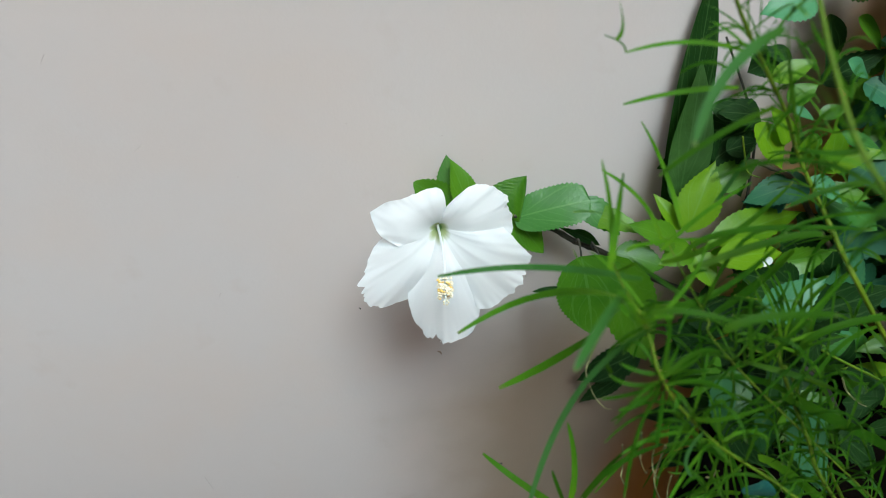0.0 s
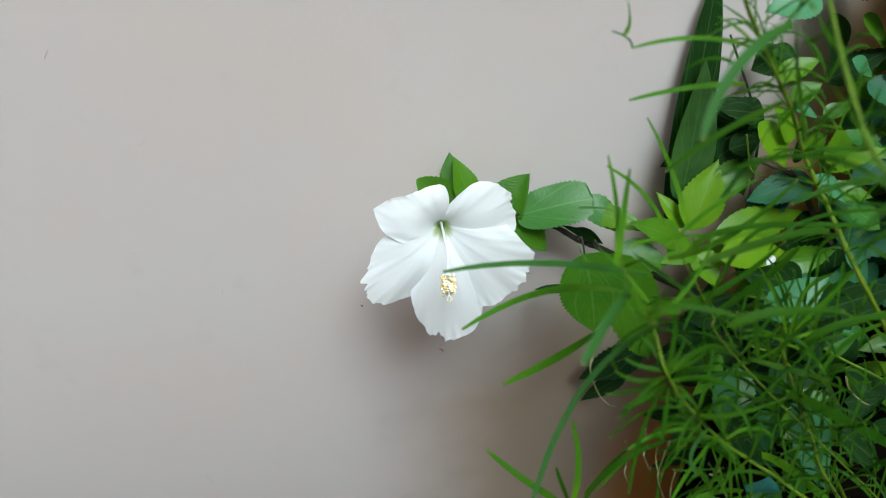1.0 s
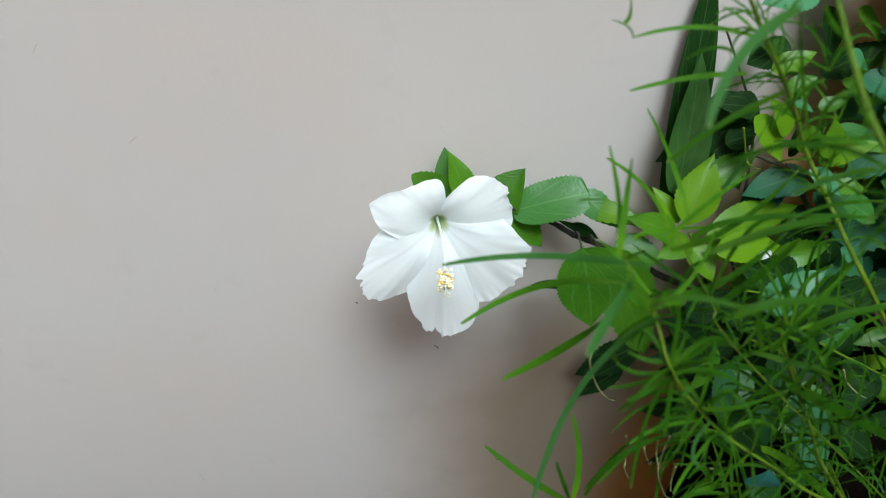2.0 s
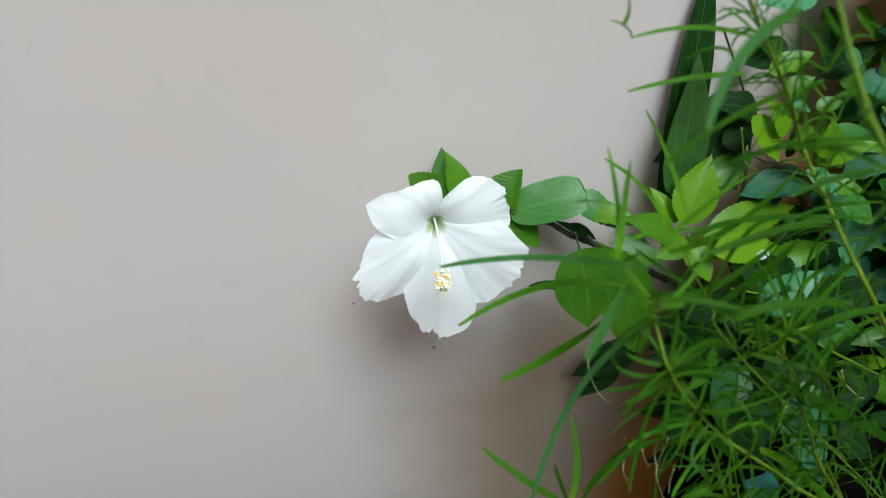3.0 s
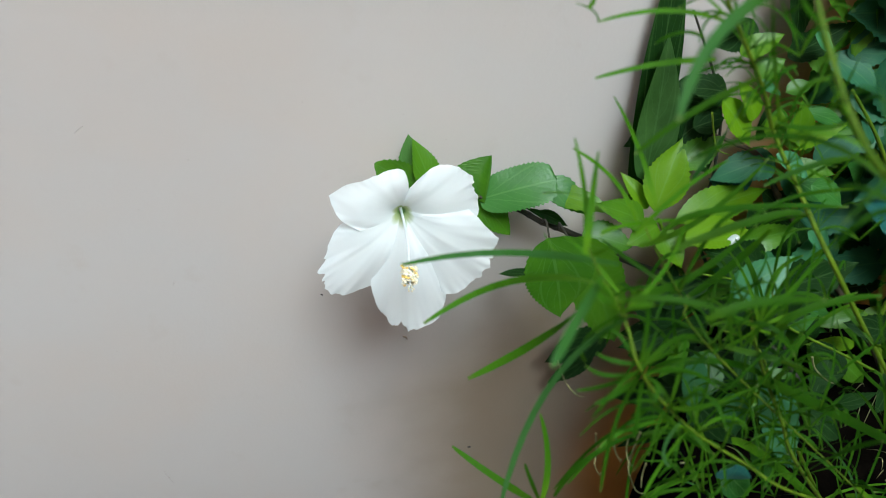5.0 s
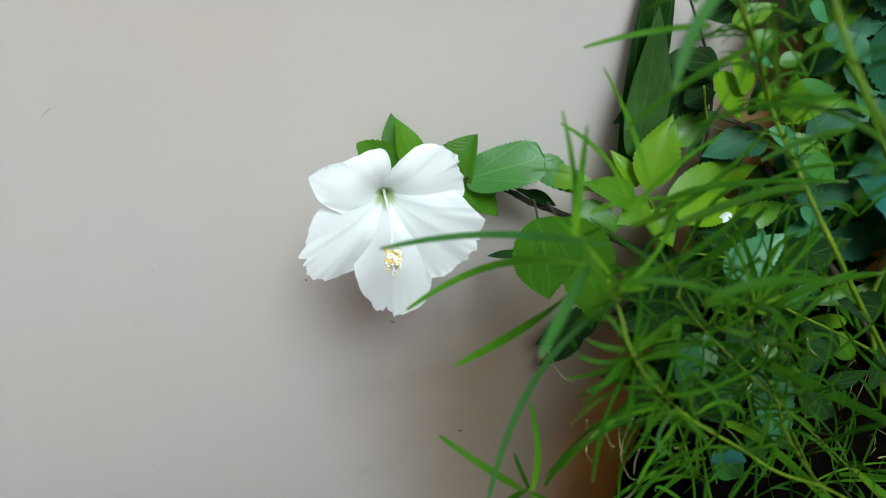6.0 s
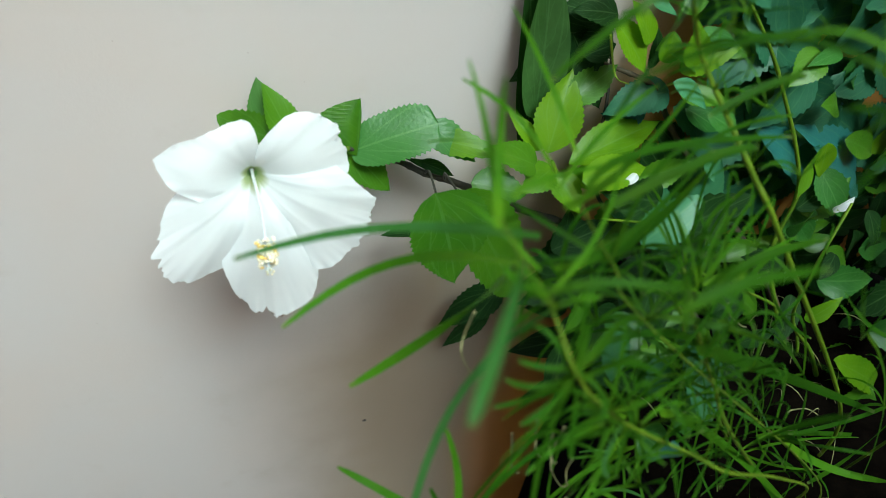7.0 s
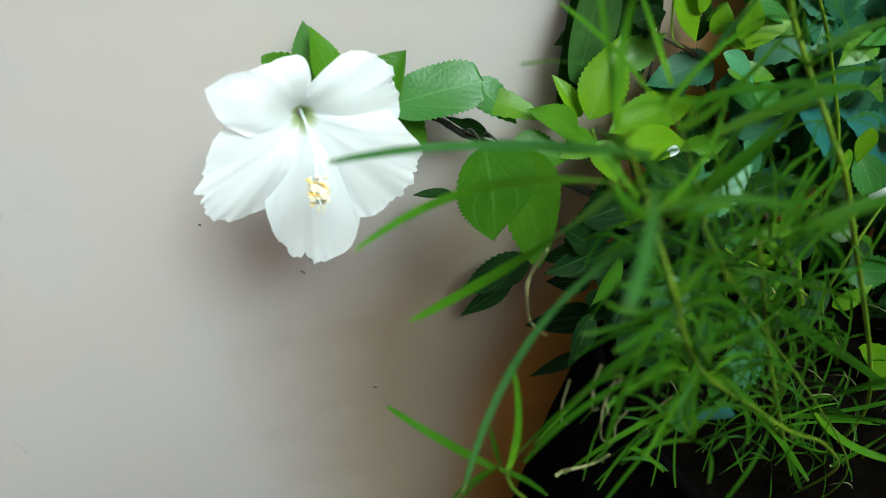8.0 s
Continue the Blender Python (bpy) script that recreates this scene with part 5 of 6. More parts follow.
stem(shrub, [(0.1773, 0.4000, 0.9199), (0.1851, 0.4040, 0.8999), (0.1866, 0.4000, 0.8942), (0.1971, 0.4040, 0.8872)], 0.0006, 0.0003, STEM_FRESH, name="tendril")


# ---- feathery shrub: blades low over the planter ----
blade(feathery, (0.1028, 0.235, 0.8733), (0.0839, 0.24, 0.8583), (0.091, 0.245, 0.7762), 0.0025)
blade(feathery, (0.0856, 0.23, 0.9034), (0.0723, 0.235, 0.8839), (0.0522, 0.235, 0.8473), 0.00223)
blade(feathery, (0.1036, 0.24, 0.8405), (0.1006, 0.245, 0.8133), (0.0934, 0.25, 0.7753), 0.00293)
blade(feathery, (0.1063, 0.235, 0.8457), (0.095, 0.235, 0.8263), (0.0906, 0.235, 0.7886), 0.00316)
blade(feathery, (0.0927, 0.23, 0.8976), (0.087, 0.24, 0.8728), (0.0818, 0.25, 0.8214), 0.00202)
blade(feathery, (0.1023, 0.24, 0.8623), (0.1297, 0.25, 0.7875), (0.142, 0.25, 0.7311), 0.0025)
blade(feathery, (0.1126, 0.24, 0.8576), (0.1382, 0.25, 0.7827), (0.1604, 0.25, 0.7188), 0.00254)
blade(feathery, (0.2078, 0.26, 0.8066), (0.2231, 0.26, 0.7533), (0.2629, 0.26, 0.6937), 0.00177)
blade(feathery, (0.1991, 0.27, 0.8007), (0.2429, 0.27, 0.7389), (0.262, 0.27, 0.6901), 0.00219, BLADE_BLUE)
blade(feathery, (0.1352, 0.25, 0.8357), (0.1756, 0.25, 0.7938), (0.2492, 0.24, 0.6983), 0.0051)
blade(feathery, (0.2206, 0.25, 0.7713), (0.262, 0.24, 0.7318), (0.2852, 0.22, 0.7375), 0.00488)
blade(feathery, (0.1899, 0.26, 0.741), (0.2079, 0.26, 0.7311), (0.2369, 0.26, 0.6979), 0.00153, BLADE_BLUE)
leaf(shrub, (0.3872, 0.39, 0.7587), (0.3976, 0.39, 0.7693), 0.00636, PETAL, fold=0.4, bend=0.2, teeth=0, label="white fallen petal caught among the leaves")
leaf(shrub, (0.3904, 0.395, 0.7527), (0.3977, 0.395, 0.7577), 0.00487, PETAL, fold=0.5, bend=0.2, teeth=0, label="white fallen petal caught among the leaves")


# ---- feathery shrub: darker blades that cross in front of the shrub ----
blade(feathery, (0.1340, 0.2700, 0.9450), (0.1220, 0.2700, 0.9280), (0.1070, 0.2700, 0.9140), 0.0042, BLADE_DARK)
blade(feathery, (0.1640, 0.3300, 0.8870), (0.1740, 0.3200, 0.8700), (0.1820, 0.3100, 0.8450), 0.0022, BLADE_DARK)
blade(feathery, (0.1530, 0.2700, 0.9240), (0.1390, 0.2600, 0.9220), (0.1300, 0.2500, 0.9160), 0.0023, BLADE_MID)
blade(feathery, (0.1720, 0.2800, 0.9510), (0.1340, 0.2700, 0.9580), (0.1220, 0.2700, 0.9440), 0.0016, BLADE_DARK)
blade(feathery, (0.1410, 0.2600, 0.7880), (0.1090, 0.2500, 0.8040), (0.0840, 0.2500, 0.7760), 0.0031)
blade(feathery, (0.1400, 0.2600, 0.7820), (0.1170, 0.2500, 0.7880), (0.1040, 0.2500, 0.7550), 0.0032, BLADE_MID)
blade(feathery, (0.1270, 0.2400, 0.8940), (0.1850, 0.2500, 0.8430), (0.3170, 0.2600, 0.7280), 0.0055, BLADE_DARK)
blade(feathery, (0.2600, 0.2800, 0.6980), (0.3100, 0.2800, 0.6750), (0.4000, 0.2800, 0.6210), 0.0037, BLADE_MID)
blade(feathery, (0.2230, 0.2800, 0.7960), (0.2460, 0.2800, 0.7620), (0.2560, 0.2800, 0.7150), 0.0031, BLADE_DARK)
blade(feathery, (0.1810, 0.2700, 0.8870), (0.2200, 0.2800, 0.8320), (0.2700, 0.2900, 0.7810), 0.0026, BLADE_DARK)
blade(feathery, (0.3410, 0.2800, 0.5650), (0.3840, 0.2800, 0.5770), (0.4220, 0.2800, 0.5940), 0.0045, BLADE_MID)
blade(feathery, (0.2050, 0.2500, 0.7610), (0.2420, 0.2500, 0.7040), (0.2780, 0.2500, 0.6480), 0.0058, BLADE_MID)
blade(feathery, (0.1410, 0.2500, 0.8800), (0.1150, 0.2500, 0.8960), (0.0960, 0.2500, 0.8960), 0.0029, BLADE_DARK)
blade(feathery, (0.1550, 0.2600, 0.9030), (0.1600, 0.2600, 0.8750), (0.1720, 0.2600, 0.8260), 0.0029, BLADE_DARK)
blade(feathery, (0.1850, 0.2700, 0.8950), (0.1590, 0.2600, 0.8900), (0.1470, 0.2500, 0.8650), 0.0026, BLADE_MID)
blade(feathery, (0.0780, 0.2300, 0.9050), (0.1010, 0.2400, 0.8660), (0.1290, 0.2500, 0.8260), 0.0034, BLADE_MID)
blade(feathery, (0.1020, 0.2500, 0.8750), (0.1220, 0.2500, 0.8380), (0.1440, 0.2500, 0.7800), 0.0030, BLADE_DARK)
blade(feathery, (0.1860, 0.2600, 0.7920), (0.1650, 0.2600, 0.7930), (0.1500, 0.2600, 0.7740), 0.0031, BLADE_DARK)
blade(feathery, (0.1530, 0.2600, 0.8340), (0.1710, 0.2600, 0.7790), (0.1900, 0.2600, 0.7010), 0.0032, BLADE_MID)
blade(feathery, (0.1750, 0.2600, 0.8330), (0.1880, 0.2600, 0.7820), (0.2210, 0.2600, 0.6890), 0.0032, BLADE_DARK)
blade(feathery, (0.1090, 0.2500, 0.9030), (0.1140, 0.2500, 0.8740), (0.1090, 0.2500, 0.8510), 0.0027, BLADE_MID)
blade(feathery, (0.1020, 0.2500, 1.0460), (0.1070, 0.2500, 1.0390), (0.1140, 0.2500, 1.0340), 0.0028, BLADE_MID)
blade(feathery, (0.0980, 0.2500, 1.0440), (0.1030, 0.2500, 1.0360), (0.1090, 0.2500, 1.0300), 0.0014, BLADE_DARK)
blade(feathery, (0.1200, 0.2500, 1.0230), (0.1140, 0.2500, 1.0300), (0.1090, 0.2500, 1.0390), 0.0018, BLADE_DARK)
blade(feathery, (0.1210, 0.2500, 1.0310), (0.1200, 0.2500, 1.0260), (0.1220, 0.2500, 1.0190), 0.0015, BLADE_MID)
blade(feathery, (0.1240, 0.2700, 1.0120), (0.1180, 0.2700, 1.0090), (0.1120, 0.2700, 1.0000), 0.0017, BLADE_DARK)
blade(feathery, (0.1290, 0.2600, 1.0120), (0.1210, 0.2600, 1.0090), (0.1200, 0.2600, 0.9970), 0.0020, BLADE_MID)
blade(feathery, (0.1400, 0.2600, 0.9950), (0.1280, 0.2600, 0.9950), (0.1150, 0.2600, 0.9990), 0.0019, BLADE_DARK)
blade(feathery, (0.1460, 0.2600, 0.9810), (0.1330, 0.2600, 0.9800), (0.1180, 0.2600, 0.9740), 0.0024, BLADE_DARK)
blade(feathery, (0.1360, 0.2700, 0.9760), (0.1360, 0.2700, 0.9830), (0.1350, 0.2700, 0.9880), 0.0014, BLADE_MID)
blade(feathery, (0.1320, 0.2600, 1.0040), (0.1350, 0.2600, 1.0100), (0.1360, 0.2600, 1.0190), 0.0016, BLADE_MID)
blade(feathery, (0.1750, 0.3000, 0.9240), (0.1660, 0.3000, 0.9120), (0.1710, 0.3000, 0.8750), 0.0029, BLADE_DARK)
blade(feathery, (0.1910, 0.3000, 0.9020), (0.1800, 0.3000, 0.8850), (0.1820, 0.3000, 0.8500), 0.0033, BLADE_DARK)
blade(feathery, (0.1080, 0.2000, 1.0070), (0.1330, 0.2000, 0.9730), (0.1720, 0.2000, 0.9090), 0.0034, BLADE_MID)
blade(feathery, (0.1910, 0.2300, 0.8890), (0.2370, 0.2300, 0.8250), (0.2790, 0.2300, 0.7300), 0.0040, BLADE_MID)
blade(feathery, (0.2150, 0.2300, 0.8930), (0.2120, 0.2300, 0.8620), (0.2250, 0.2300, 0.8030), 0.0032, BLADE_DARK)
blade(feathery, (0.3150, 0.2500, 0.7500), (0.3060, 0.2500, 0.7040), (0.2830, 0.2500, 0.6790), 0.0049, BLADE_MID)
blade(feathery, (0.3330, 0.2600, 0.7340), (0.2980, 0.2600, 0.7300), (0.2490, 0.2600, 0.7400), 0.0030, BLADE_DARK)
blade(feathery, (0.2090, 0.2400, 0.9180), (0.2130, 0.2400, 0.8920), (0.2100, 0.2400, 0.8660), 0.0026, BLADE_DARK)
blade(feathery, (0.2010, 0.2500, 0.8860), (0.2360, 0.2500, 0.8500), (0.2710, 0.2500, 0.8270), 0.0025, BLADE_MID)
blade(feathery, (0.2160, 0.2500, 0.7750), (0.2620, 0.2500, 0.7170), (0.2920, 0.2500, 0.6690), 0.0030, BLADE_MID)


# ---- feathery shrub: a low tuft ----
blade(feathery, (0.0390, 0.2320, 0.8440), (0.0300, 0.2320, 0.8380), (0.0230, 0.2320, 0.8260), 0.0021, BLADE_MID)
blade(feathery, (0.0390, 0.2320, 0.8410), (0.0510, 0.2320, 0.8260), (0.0630, 0.2320, 0.8060), 0.0022, BLADE_MID)
blade(feathery, (0.0380, 0.2320, 0.8430), (0.0300, 0.2320, 0.8330), (0.0260, 0.2320, 0.8220), 0.0022, BLADE_MID)
blade(feathery, (0.0760, 0.2320, 0.8820), (0.0630, 0.2320, 0.8820), (0.0450, 0.2320, 0.8500), 0.0019, BLADE_MID)
blade(feathery, (0.0390, 0.2320, 0.8440), (0.0340, 0.2320, 0.8640), (0.0320, 0.2320, 0.8730), 0.0020, BLADE_MID)


# ---- feathery shrub: blades that hang forward, far from the wall ----
blade(feathery, (0.1128, 0.205, 1.0058), (0.0921, 0.195, 1.0368), (0.0736, 0.185, 1.0574), 0.00137)
blade(feathery, (0.1211, 0.21, 0.9925), (0.1137, 0.2, 1.0079), (0.1052, 0.19, 1.0221), 0.00147)
blade(feathery, (0.1371, 0.21, 0.9701), (0.145, 0.2, 0.957), (0.1646, 0.19, 0.9155), 0.00211)
blade(feathery, (0.1117, 0.215, 1.0127), (0.0931, 0.21, 1.0338), (0.0758, 0.2, 1.0516), 0.00128)
blade(feathery, (0.113, 0.21, 1.0064), (0.1124, 0.215, 0.9987), (0.1151, 0.22, 0.9793), 0.00142)
blade(feathery, (0.1083, 0.215, 1.0172), (0.1011, 0.22, 1.0195), (0.096, 0.225, 1.0153), 0.00118)
blade(feathery, (0.0983, 0.215, 1.0315), (0.0887, 0.2, 1.0427), (0.0873, 0.19, 1.0451), 0.00111)
blade(feathery, (0.1267, 0.21, 0.9843), (0.1294, 0.21, 0.9648), (0.1475, 0.21, 0.9299), 0.0018)
blade(feathery, (0.1294, 0.205, 0.9791), (0.1125, 0.2, 1.0), (0.0928, 0.19, 1.0321), 0.00142, BLADE_BLUE)
blade(feathery, (0.0968, 0.22, 1.0367), (0.0943, 0.22, 1.0309), (0.0925, 0.225, 1.0221), 0.00119, BLADE_BLUE)


# ---- large leaves deep in the shrub, blue sky reflection painted into their colour ----
leaf(shrub, (0.4355, 0.435, 0.7132), (0.3307, 0.44, 0.8112), 0.05448, LEAF_TEAL_SHEEN, fold=0.12, teeth=10)
leaf(shrub, (0.4541, 0.43, 0.7347), (0.3612, 0.435, 0.808), 0.04587, LEAF_TEAL_SHEEN, fold=0.12, teeth=10)


# ---- feathery shrub: small whorls along the stems, too many to count ----
def whorl(pile, at, axis, count, length, width, rng, droop=0.38):
    """A ring of linear leaves round a stem: each leaves it slantwise, arches over and hangs at its tip."""
    axis = Vector(axis).normalized()
    side = axis.cross(Vector((0.1, 0.3, 1.0))).normalized()
    other = axis.cross(side)
    for k in range(count):
        a = 2 * math.pi * (k / count) + rng.uniform(-0.5, 0.5)
        out = (side * math.cos(a) + other * math.sin(a)) * rng.uniform(0.7, 1.0) + axis * rng.uniform(0.1, 0.9)
        out.normalize()
        n = length * rng.uniform(0.6, 1.35)
        c = Vector(at) + out * n + Vector((rng.uniform(-0.2, 0.2) * n, 0, -droop * n * rng.uniform(0.2, 1.5)))
        b = Vector(at) + out * n * 0.58 + Vector((rng.uniform(-0.1, 0.1), rng.uniform(-0.1, 0.1), rng.uniform(0.05, 0.25))) * n
        w = width * rng.uniform(0.75, 1.2)
        if not isinstance(pile, Pile):
            blade(feathery, at, b, c, w, pile)
        else:
            pile.add(*blade_data(at, b, c, w, 8))


def along(pile, points, step, count, length, width, rng, droop=0.38):
    pts = [Vector(p) for p in points]
    for a, b in zip(pts, pts[1:]):
        m = max(1, int((b - a).length / step))
        for i in range(m):
            whorl(pile, a.lerp(b, (i + rng.random()) / m), b - a, count, length, width, rng, droop)


rng = random.Random(11)
pile_a, pile_b = Pile(), Pile()
along(pile_a, [(0.1659, 0.28, 0.9275), (0.1595, 0.295, 0.944), (0.1493, 0.305, 0.964), (0.1351, 0.3, 0.9883), (0.1154, 0.29, 1.0144), (0.101, 0.285, 1.0348)], 0.0075, 5, 0.017, 0.0009, rng, 0.05)
along(BLADE_MID, [(0.1721, 0.24, 0.8122), (0.1514, 0.245, 0.8537), (0.1319, 0.25, 0.8962), (0.129, 0.26, 0.9129)], 0.0209, 5, 0.026, 0.0013, rng)
along(pile_b, [(0.1601, 0.24, 0.8148), (0.1354, 0.245, 0.8648), (0.117, 0.25, 0.8987), (0.1058, 0.26, 0.9165)], 0.0547, 5, 0.032, 0.0014, rng)
along(pile_b, [(0.1069, 0.24, 0.9114), (0.0901, 0.245, 0.9391), (0.0773, 0.25, 0.9631)], 0.0208, 5, 0.034, 0.0017, rng)
along(BLADE_MID, [(0.1287, 0.217, 0.8622), (0.0925, 0.22, 0.8952), (0.0712, 0.216, 0.9269), (0.0616, 0.215, 0.944)], 0.0304, 4, 0.022, 0.0018, rng)
along(pile_b, [(0.2046, 0.24, 0.7846), (0.1741, 0.24, 0.8392), (0.1678, 0.25, 0.8603)], 0.0395, 5, 0.034, 0.0019, rng)
along(BLADE_MID, [(0.1144, 0.22, 0.8393), (0.1011, 0.22, 0.8552), (0.0899, 0.225, 0.8622)], 0.0247, 5, 0.028, 0.0019, rng)
along(pile_b, [(0.173, 0.25, 0.8893), (0.1477, 0.25, 0.907), (0.1337, 0.26, 0.9089), (0.1122, 0.265, 0.9294)], 0.0547, 4, 0.034, 0.0015, rng)
along(pile_b, [(0.150, 0.205, 0.970), (0.112, 0.206, 1.010), (0.0970, 0.224, 1.0380), (0.0964, 0.243, 1.0549)], 0.0352, 4, 0.032, 0.0018, rng)
along(pile_a, [(0.1735, 0.26, 0.9308), (0.1672, 0.28, 0.9448), (0.1539, 0.29, 0.9744), (0.1359, 0.29, 1.0104), (0.1167, 0.28, 1.0418)], 0.0200, 4, 0.024, 0.0012, rng, 0.1)
along(pile_b, [(0.232, 0.26, 0.6507), (0.1935, 0.27, 0.7395), (0.1654, 0.28, 0.8005), (0.1482, 0.29, 0.8365)], 0.0730, 5, 0.030, 0.0017, rng)
along(pile_b, [(0.2811, 0.26, 0.618), (0.2513, 0.27, 0.6815), (0.2161, 0.28, 0.7356)], 0.0638, 5, 0.030, 0.0019, rng)
along(pile_b, [(0.4192, 0.25, 0.5481), (0.2914, 0.26, 0.6624), (0.2392, 0.27, 0.7092)], 0.0684, 5, 0.032, 0.0019, rng)
along(pile_b, [(0.3028, 0.25, 0.7541), (0.2508, 0.26, 0.7934), (0.2135, 0.27, 0.8041)], 0.0730, 4, 0.034, 0.0020, rng)
along(pile_b, [(0.1187, 0.27, 0.8634), (0.0959, 0.27, 0.9012), (0.0791, 0.27, 0.9256)], 0.0395, 4, 0.028, 0.0018, rng)
along(pile_b, [(0.2087, 0.26, 0.8654), (0.1834, 0.27, 0.8879), (0.161, 0.28, 0.9096)], 0.0486, 4, 0.030, 0.0019, rng)
along(pile_a, [(0.1721, 0.24, 0.8122), (0.1514, 0.245, 0.8537), (0.1319, 0.25, 0.8962), (0.129, 0.26, 0.9129)], 0.0209, 5, 0.024, 0.0013, rng)
along(pile_a, [(0.1289, 0.21, 0.8645), (0.1146, 0.215, 0.8761), (0.0925, 0.22, 0.8952), (0.0712, 0.216, 0.9269)], 0.0247, 5, 0.026, 0.0015, rng)
along(pile_b, [(0.1601, 0.24, 0.8148), (0.1354, 0.245, 0.8648), (0.117, 0.25, 0.8987), (0.1058, 0.26, 0.9165)], 0.0365, 5, 0.024, 0.0013, rng)
along(pile_b, [(0.181, 0.235, 0.8182), (0.1627, 0.24, 0.85), (0.1515, 0.25, 0.871)], 0.0365, 5, 0.026, 0.0014, rng)
pile_a.put("fine_leaves", BLADE_MID, feathery, "dense fine linear leaves", False)
pile_b.put("fine_leaves", BLADE_DARK, feathery, "dense fine linear leaves, shade put into their darker green", False)

# ---- broad-leaved shrub: the leaves behind ----
def scatter(plant, count, x0, x1, y0, y1, z0, z1, size, materials, seed):
    r = random.Random(seed)
    for k in range(count):
        b = Vector((r.uniform(x0, x1), r.uniform(y0, y1), r.uniform(z0, z1)))
        a = r.uniform(0, 2 * math.pi)
        d = Vector((math.cos(a), r.uniform(-0.5, 0.2), math.sin(a) * 0.8 + 0.1)).normalized()
        n = size * r.uniform(0.65, 1.25)
        e = b + d * n
        if e.y > 0.488 or e.x < x0 - 0.02:
            continue
        leaf(plant, tuple(b), tuple(e), n * r.uniform(0.42, 0.62), r.choice(materials), r.uniform(0.1, 0.35), r.uniform(0.02, 0.12),
             (r.uniform(-0.5, 0.3), -0.7, r.uniform(0.2, 0.9)), r.choice((8, 9, 10)))


scatter(shrub, 16, 0.265, 0.34, 0.46, 0.486, 0.84, 1.02, 0.040, (LEAF_GREEN, LEAF_GLOSSY, LEAF_DARK), 2)
scatter(shrub, 12, 0.25, 0.33, 0.45, 0.48, 0.90, 1.00, 0.040, (LEAF_DEEP, LEAF_GREEN, LEAF_DEEP, LEAF_DARK), 9)
scatter(shrub, 46, 0.31, 0.52, 0.455, 0.486, 0.70, 1.00, 0.042, (LEAF_GREEN, LEAF_GREEN, LEAF_YOUNG, LEAF_GLOSSY), 3)
scatter(shrub, 30, 0.36, 0.52, 0.41, 0.46, 0.74, 1.02, 0.038, (LEAF_GREEN, LEAF_YOUNG, LEAF_GLOSSY, LEAF_GLOSSY), 4)
scatter(shrub, 26, 0.32, 0.50, 0.36, 0.46, 0.66, 0.76, 0.038, (LEAF_GREEN, LEAF_DARK, LEAF_GLOSSY), 5)
scatter(shrub, 11, 0.34, 0.52, 0.27, 0.36, 0.60, 0.78, 0.036, (LEAF_GREEN, LEAF_YOUNG, LEAF_GLOSSY), 6)
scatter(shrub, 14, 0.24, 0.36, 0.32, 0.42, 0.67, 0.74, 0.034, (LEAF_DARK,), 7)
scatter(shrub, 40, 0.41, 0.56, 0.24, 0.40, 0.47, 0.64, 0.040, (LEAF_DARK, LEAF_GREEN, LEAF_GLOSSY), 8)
# extra leaves added behind the blades to keep light off the wall
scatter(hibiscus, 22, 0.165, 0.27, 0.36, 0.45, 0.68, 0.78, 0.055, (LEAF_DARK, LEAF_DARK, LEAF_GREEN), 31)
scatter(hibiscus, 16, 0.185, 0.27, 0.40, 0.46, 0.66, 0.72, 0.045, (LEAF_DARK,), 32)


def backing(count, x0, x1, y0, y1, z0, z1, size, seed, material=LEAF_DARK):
    """Filler leaves, too many to tell apart, coloured dark for the shade deep inside the shrub."""
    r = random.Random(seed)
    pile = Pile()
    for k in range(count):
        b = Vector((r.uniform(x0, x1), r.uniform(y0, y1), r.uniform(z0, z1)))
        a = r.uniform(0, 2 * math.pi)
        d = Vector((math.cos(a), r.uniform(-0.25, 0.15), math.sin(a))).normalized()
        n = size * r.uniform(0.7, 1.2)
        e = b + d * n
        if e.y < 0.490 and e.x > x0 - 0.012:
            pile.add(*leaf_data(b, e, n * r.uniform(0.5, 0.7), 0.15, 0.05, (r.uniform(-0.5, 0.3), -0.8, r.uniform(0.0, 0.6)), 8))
    pile.put("inner_leaves", material, shrub, "filler leaves coloured dark for the shrub's shaded depth")


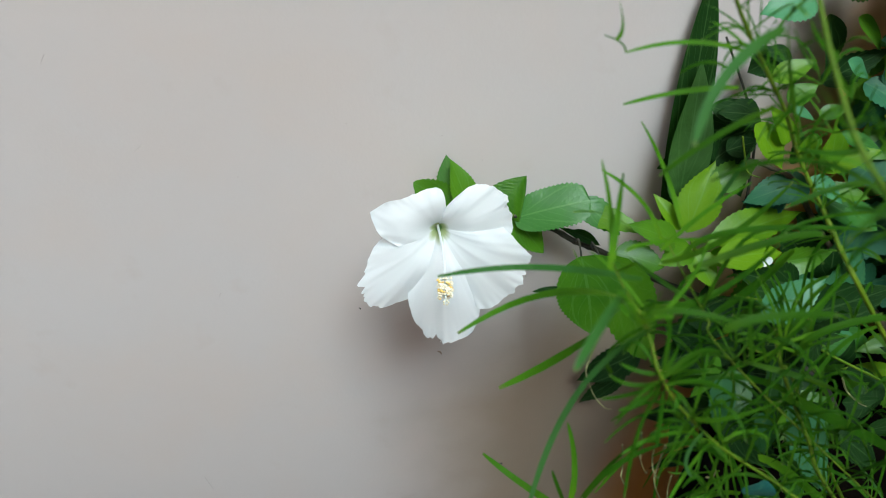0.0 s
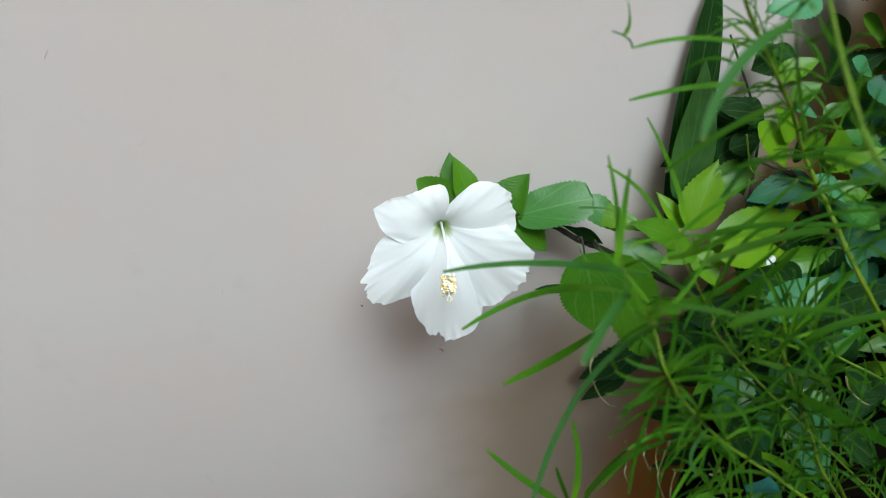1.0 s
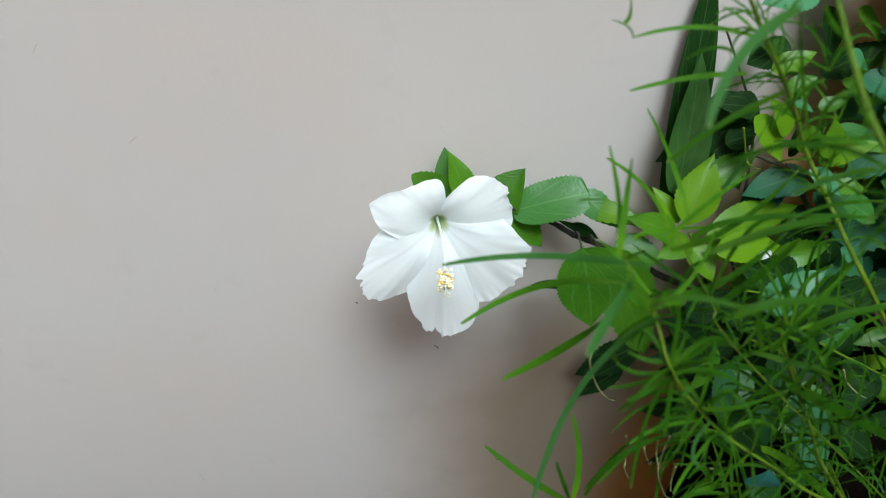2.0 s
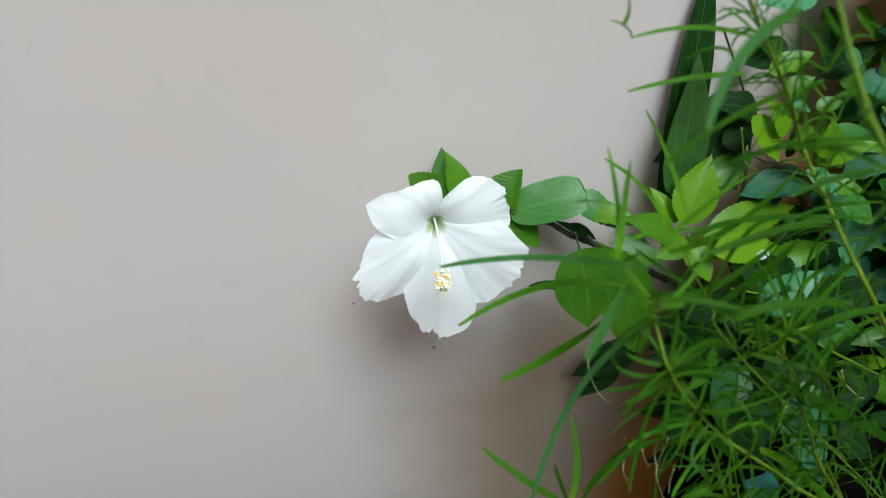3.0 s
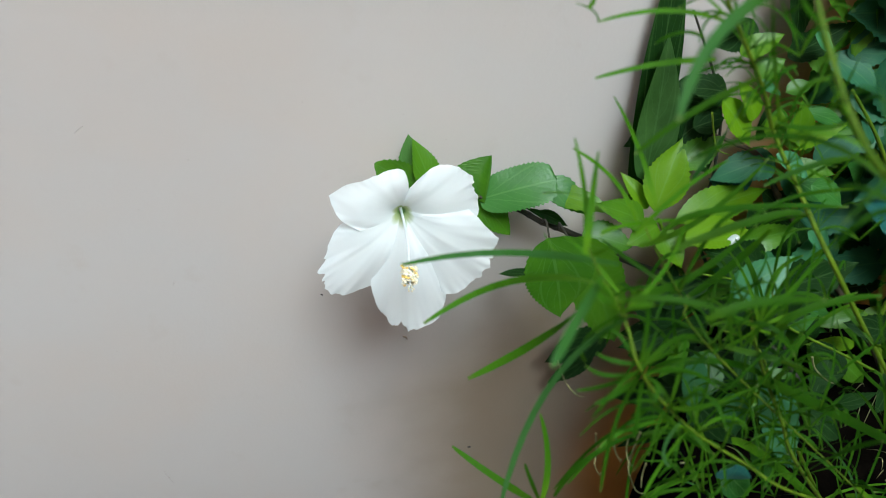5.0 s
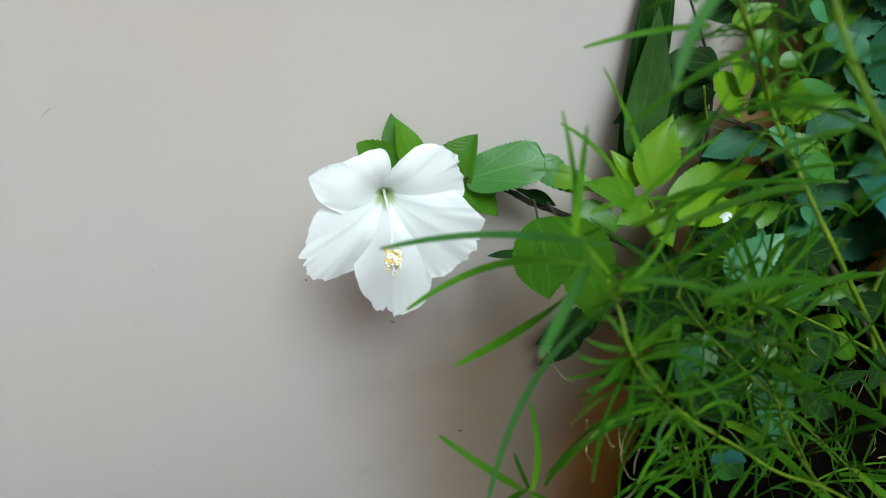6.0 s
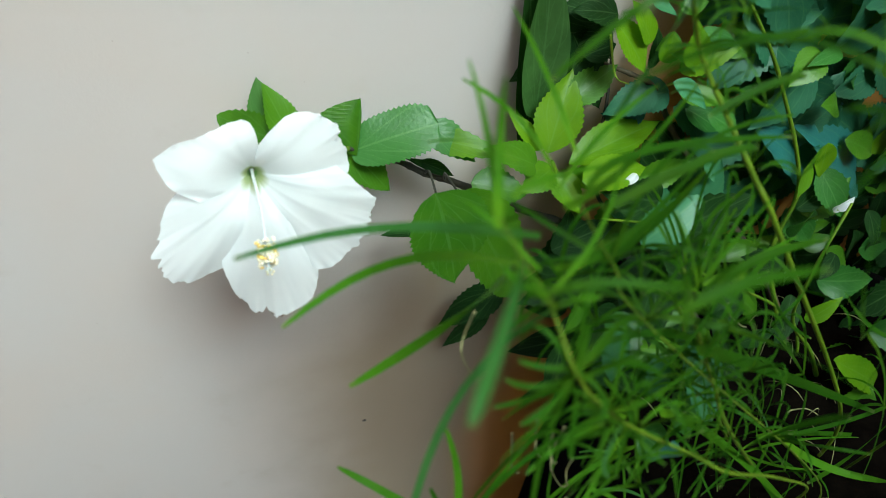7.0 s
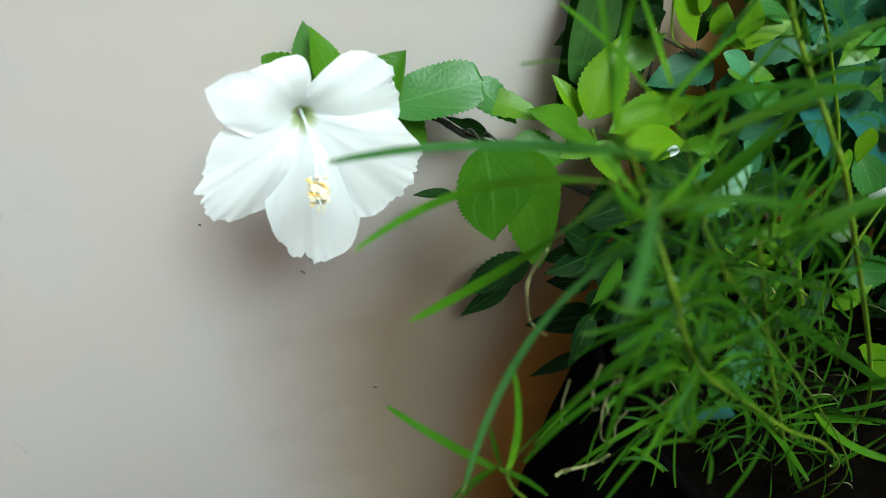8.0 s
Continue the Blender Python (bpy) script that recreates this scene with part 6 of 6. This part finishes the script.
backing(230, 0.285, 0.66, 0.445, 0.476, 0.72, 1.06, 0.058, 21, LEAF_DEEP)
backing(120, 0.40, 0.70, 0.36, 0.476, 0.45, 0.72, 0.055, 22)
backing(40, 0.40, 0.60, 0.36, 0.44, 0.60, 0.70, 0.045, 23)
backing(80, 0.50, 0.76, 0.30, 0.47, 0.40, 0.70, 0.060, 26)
# unseen crown further right, added to shade what lies below it
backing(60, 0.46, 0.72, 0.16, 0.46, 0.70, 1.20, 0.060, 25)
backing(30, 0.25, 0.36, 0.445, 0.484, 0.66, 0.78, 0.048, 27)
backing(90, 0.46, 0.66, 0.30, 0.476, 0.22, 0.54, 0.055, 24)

# ---- fallen bits on the soil ----
bits = Pile()
for k in range(36):
    a, r = rng.uniform(0, 6.28), rng.uniform(0, 0.135)
    p = Vector((POT.x + r * math.cos(a), POT.y + r * math.sin(a), POT_Z - 0.018))
    q = p + Vector((rng.uniform(-0.03, 0.03), rng.uniform(-0.03, 0.03), rng.uniform(0, 0.012)))
    bits.add(*blade_data(p, p.lerp(q, 0.5) + Vector((0, 0, 0.008)), q, 0.0009, 5))
litter = thing("leaf_litter", (POT.x, POT.y, POT_Z - 0.025), "scattered dry pale leaf curls on the dark soil", "leaf litter", kind="stuff")
bits.put("dry_leaves", TENDRIL, litter)

# ---- water drops ----
def drop_on(petal_ob, across, along_it, r, sag=1.0):
    """A bead on a petal: across runs round its rim, along_it from the throat to the rim."""
    k = round(along_it * 36) * 73 + round(across * 72)
    drop(petal_ob.data.vertices[k].co + origin_of(flower) + Vector((0, -r * 0.5, 0)), r, sag)


for across, r in ((0.28, 0.0009), (0.33, 0.0006), (0.38, 0.0010), (0.42, 0.0007), (0.47, 0.0009), (0.52, 0.0006), (0.57, 0.0008)):
    drop_on(petal_b, across, 0.98, r)
drop_on(petal_c, 0.49, 1.0, 0.0011, 1.4)
drop_on(petal_c, 0.40, 1.0, 0.0006)
drop_on(petal_d, 0.62, 1.0, 0.0013, 1.2)
drop_on(petal_d, 0.57, 1.0, 0.0008)
drop_on(petal_a, 0.60, 0.99, 0.0008)
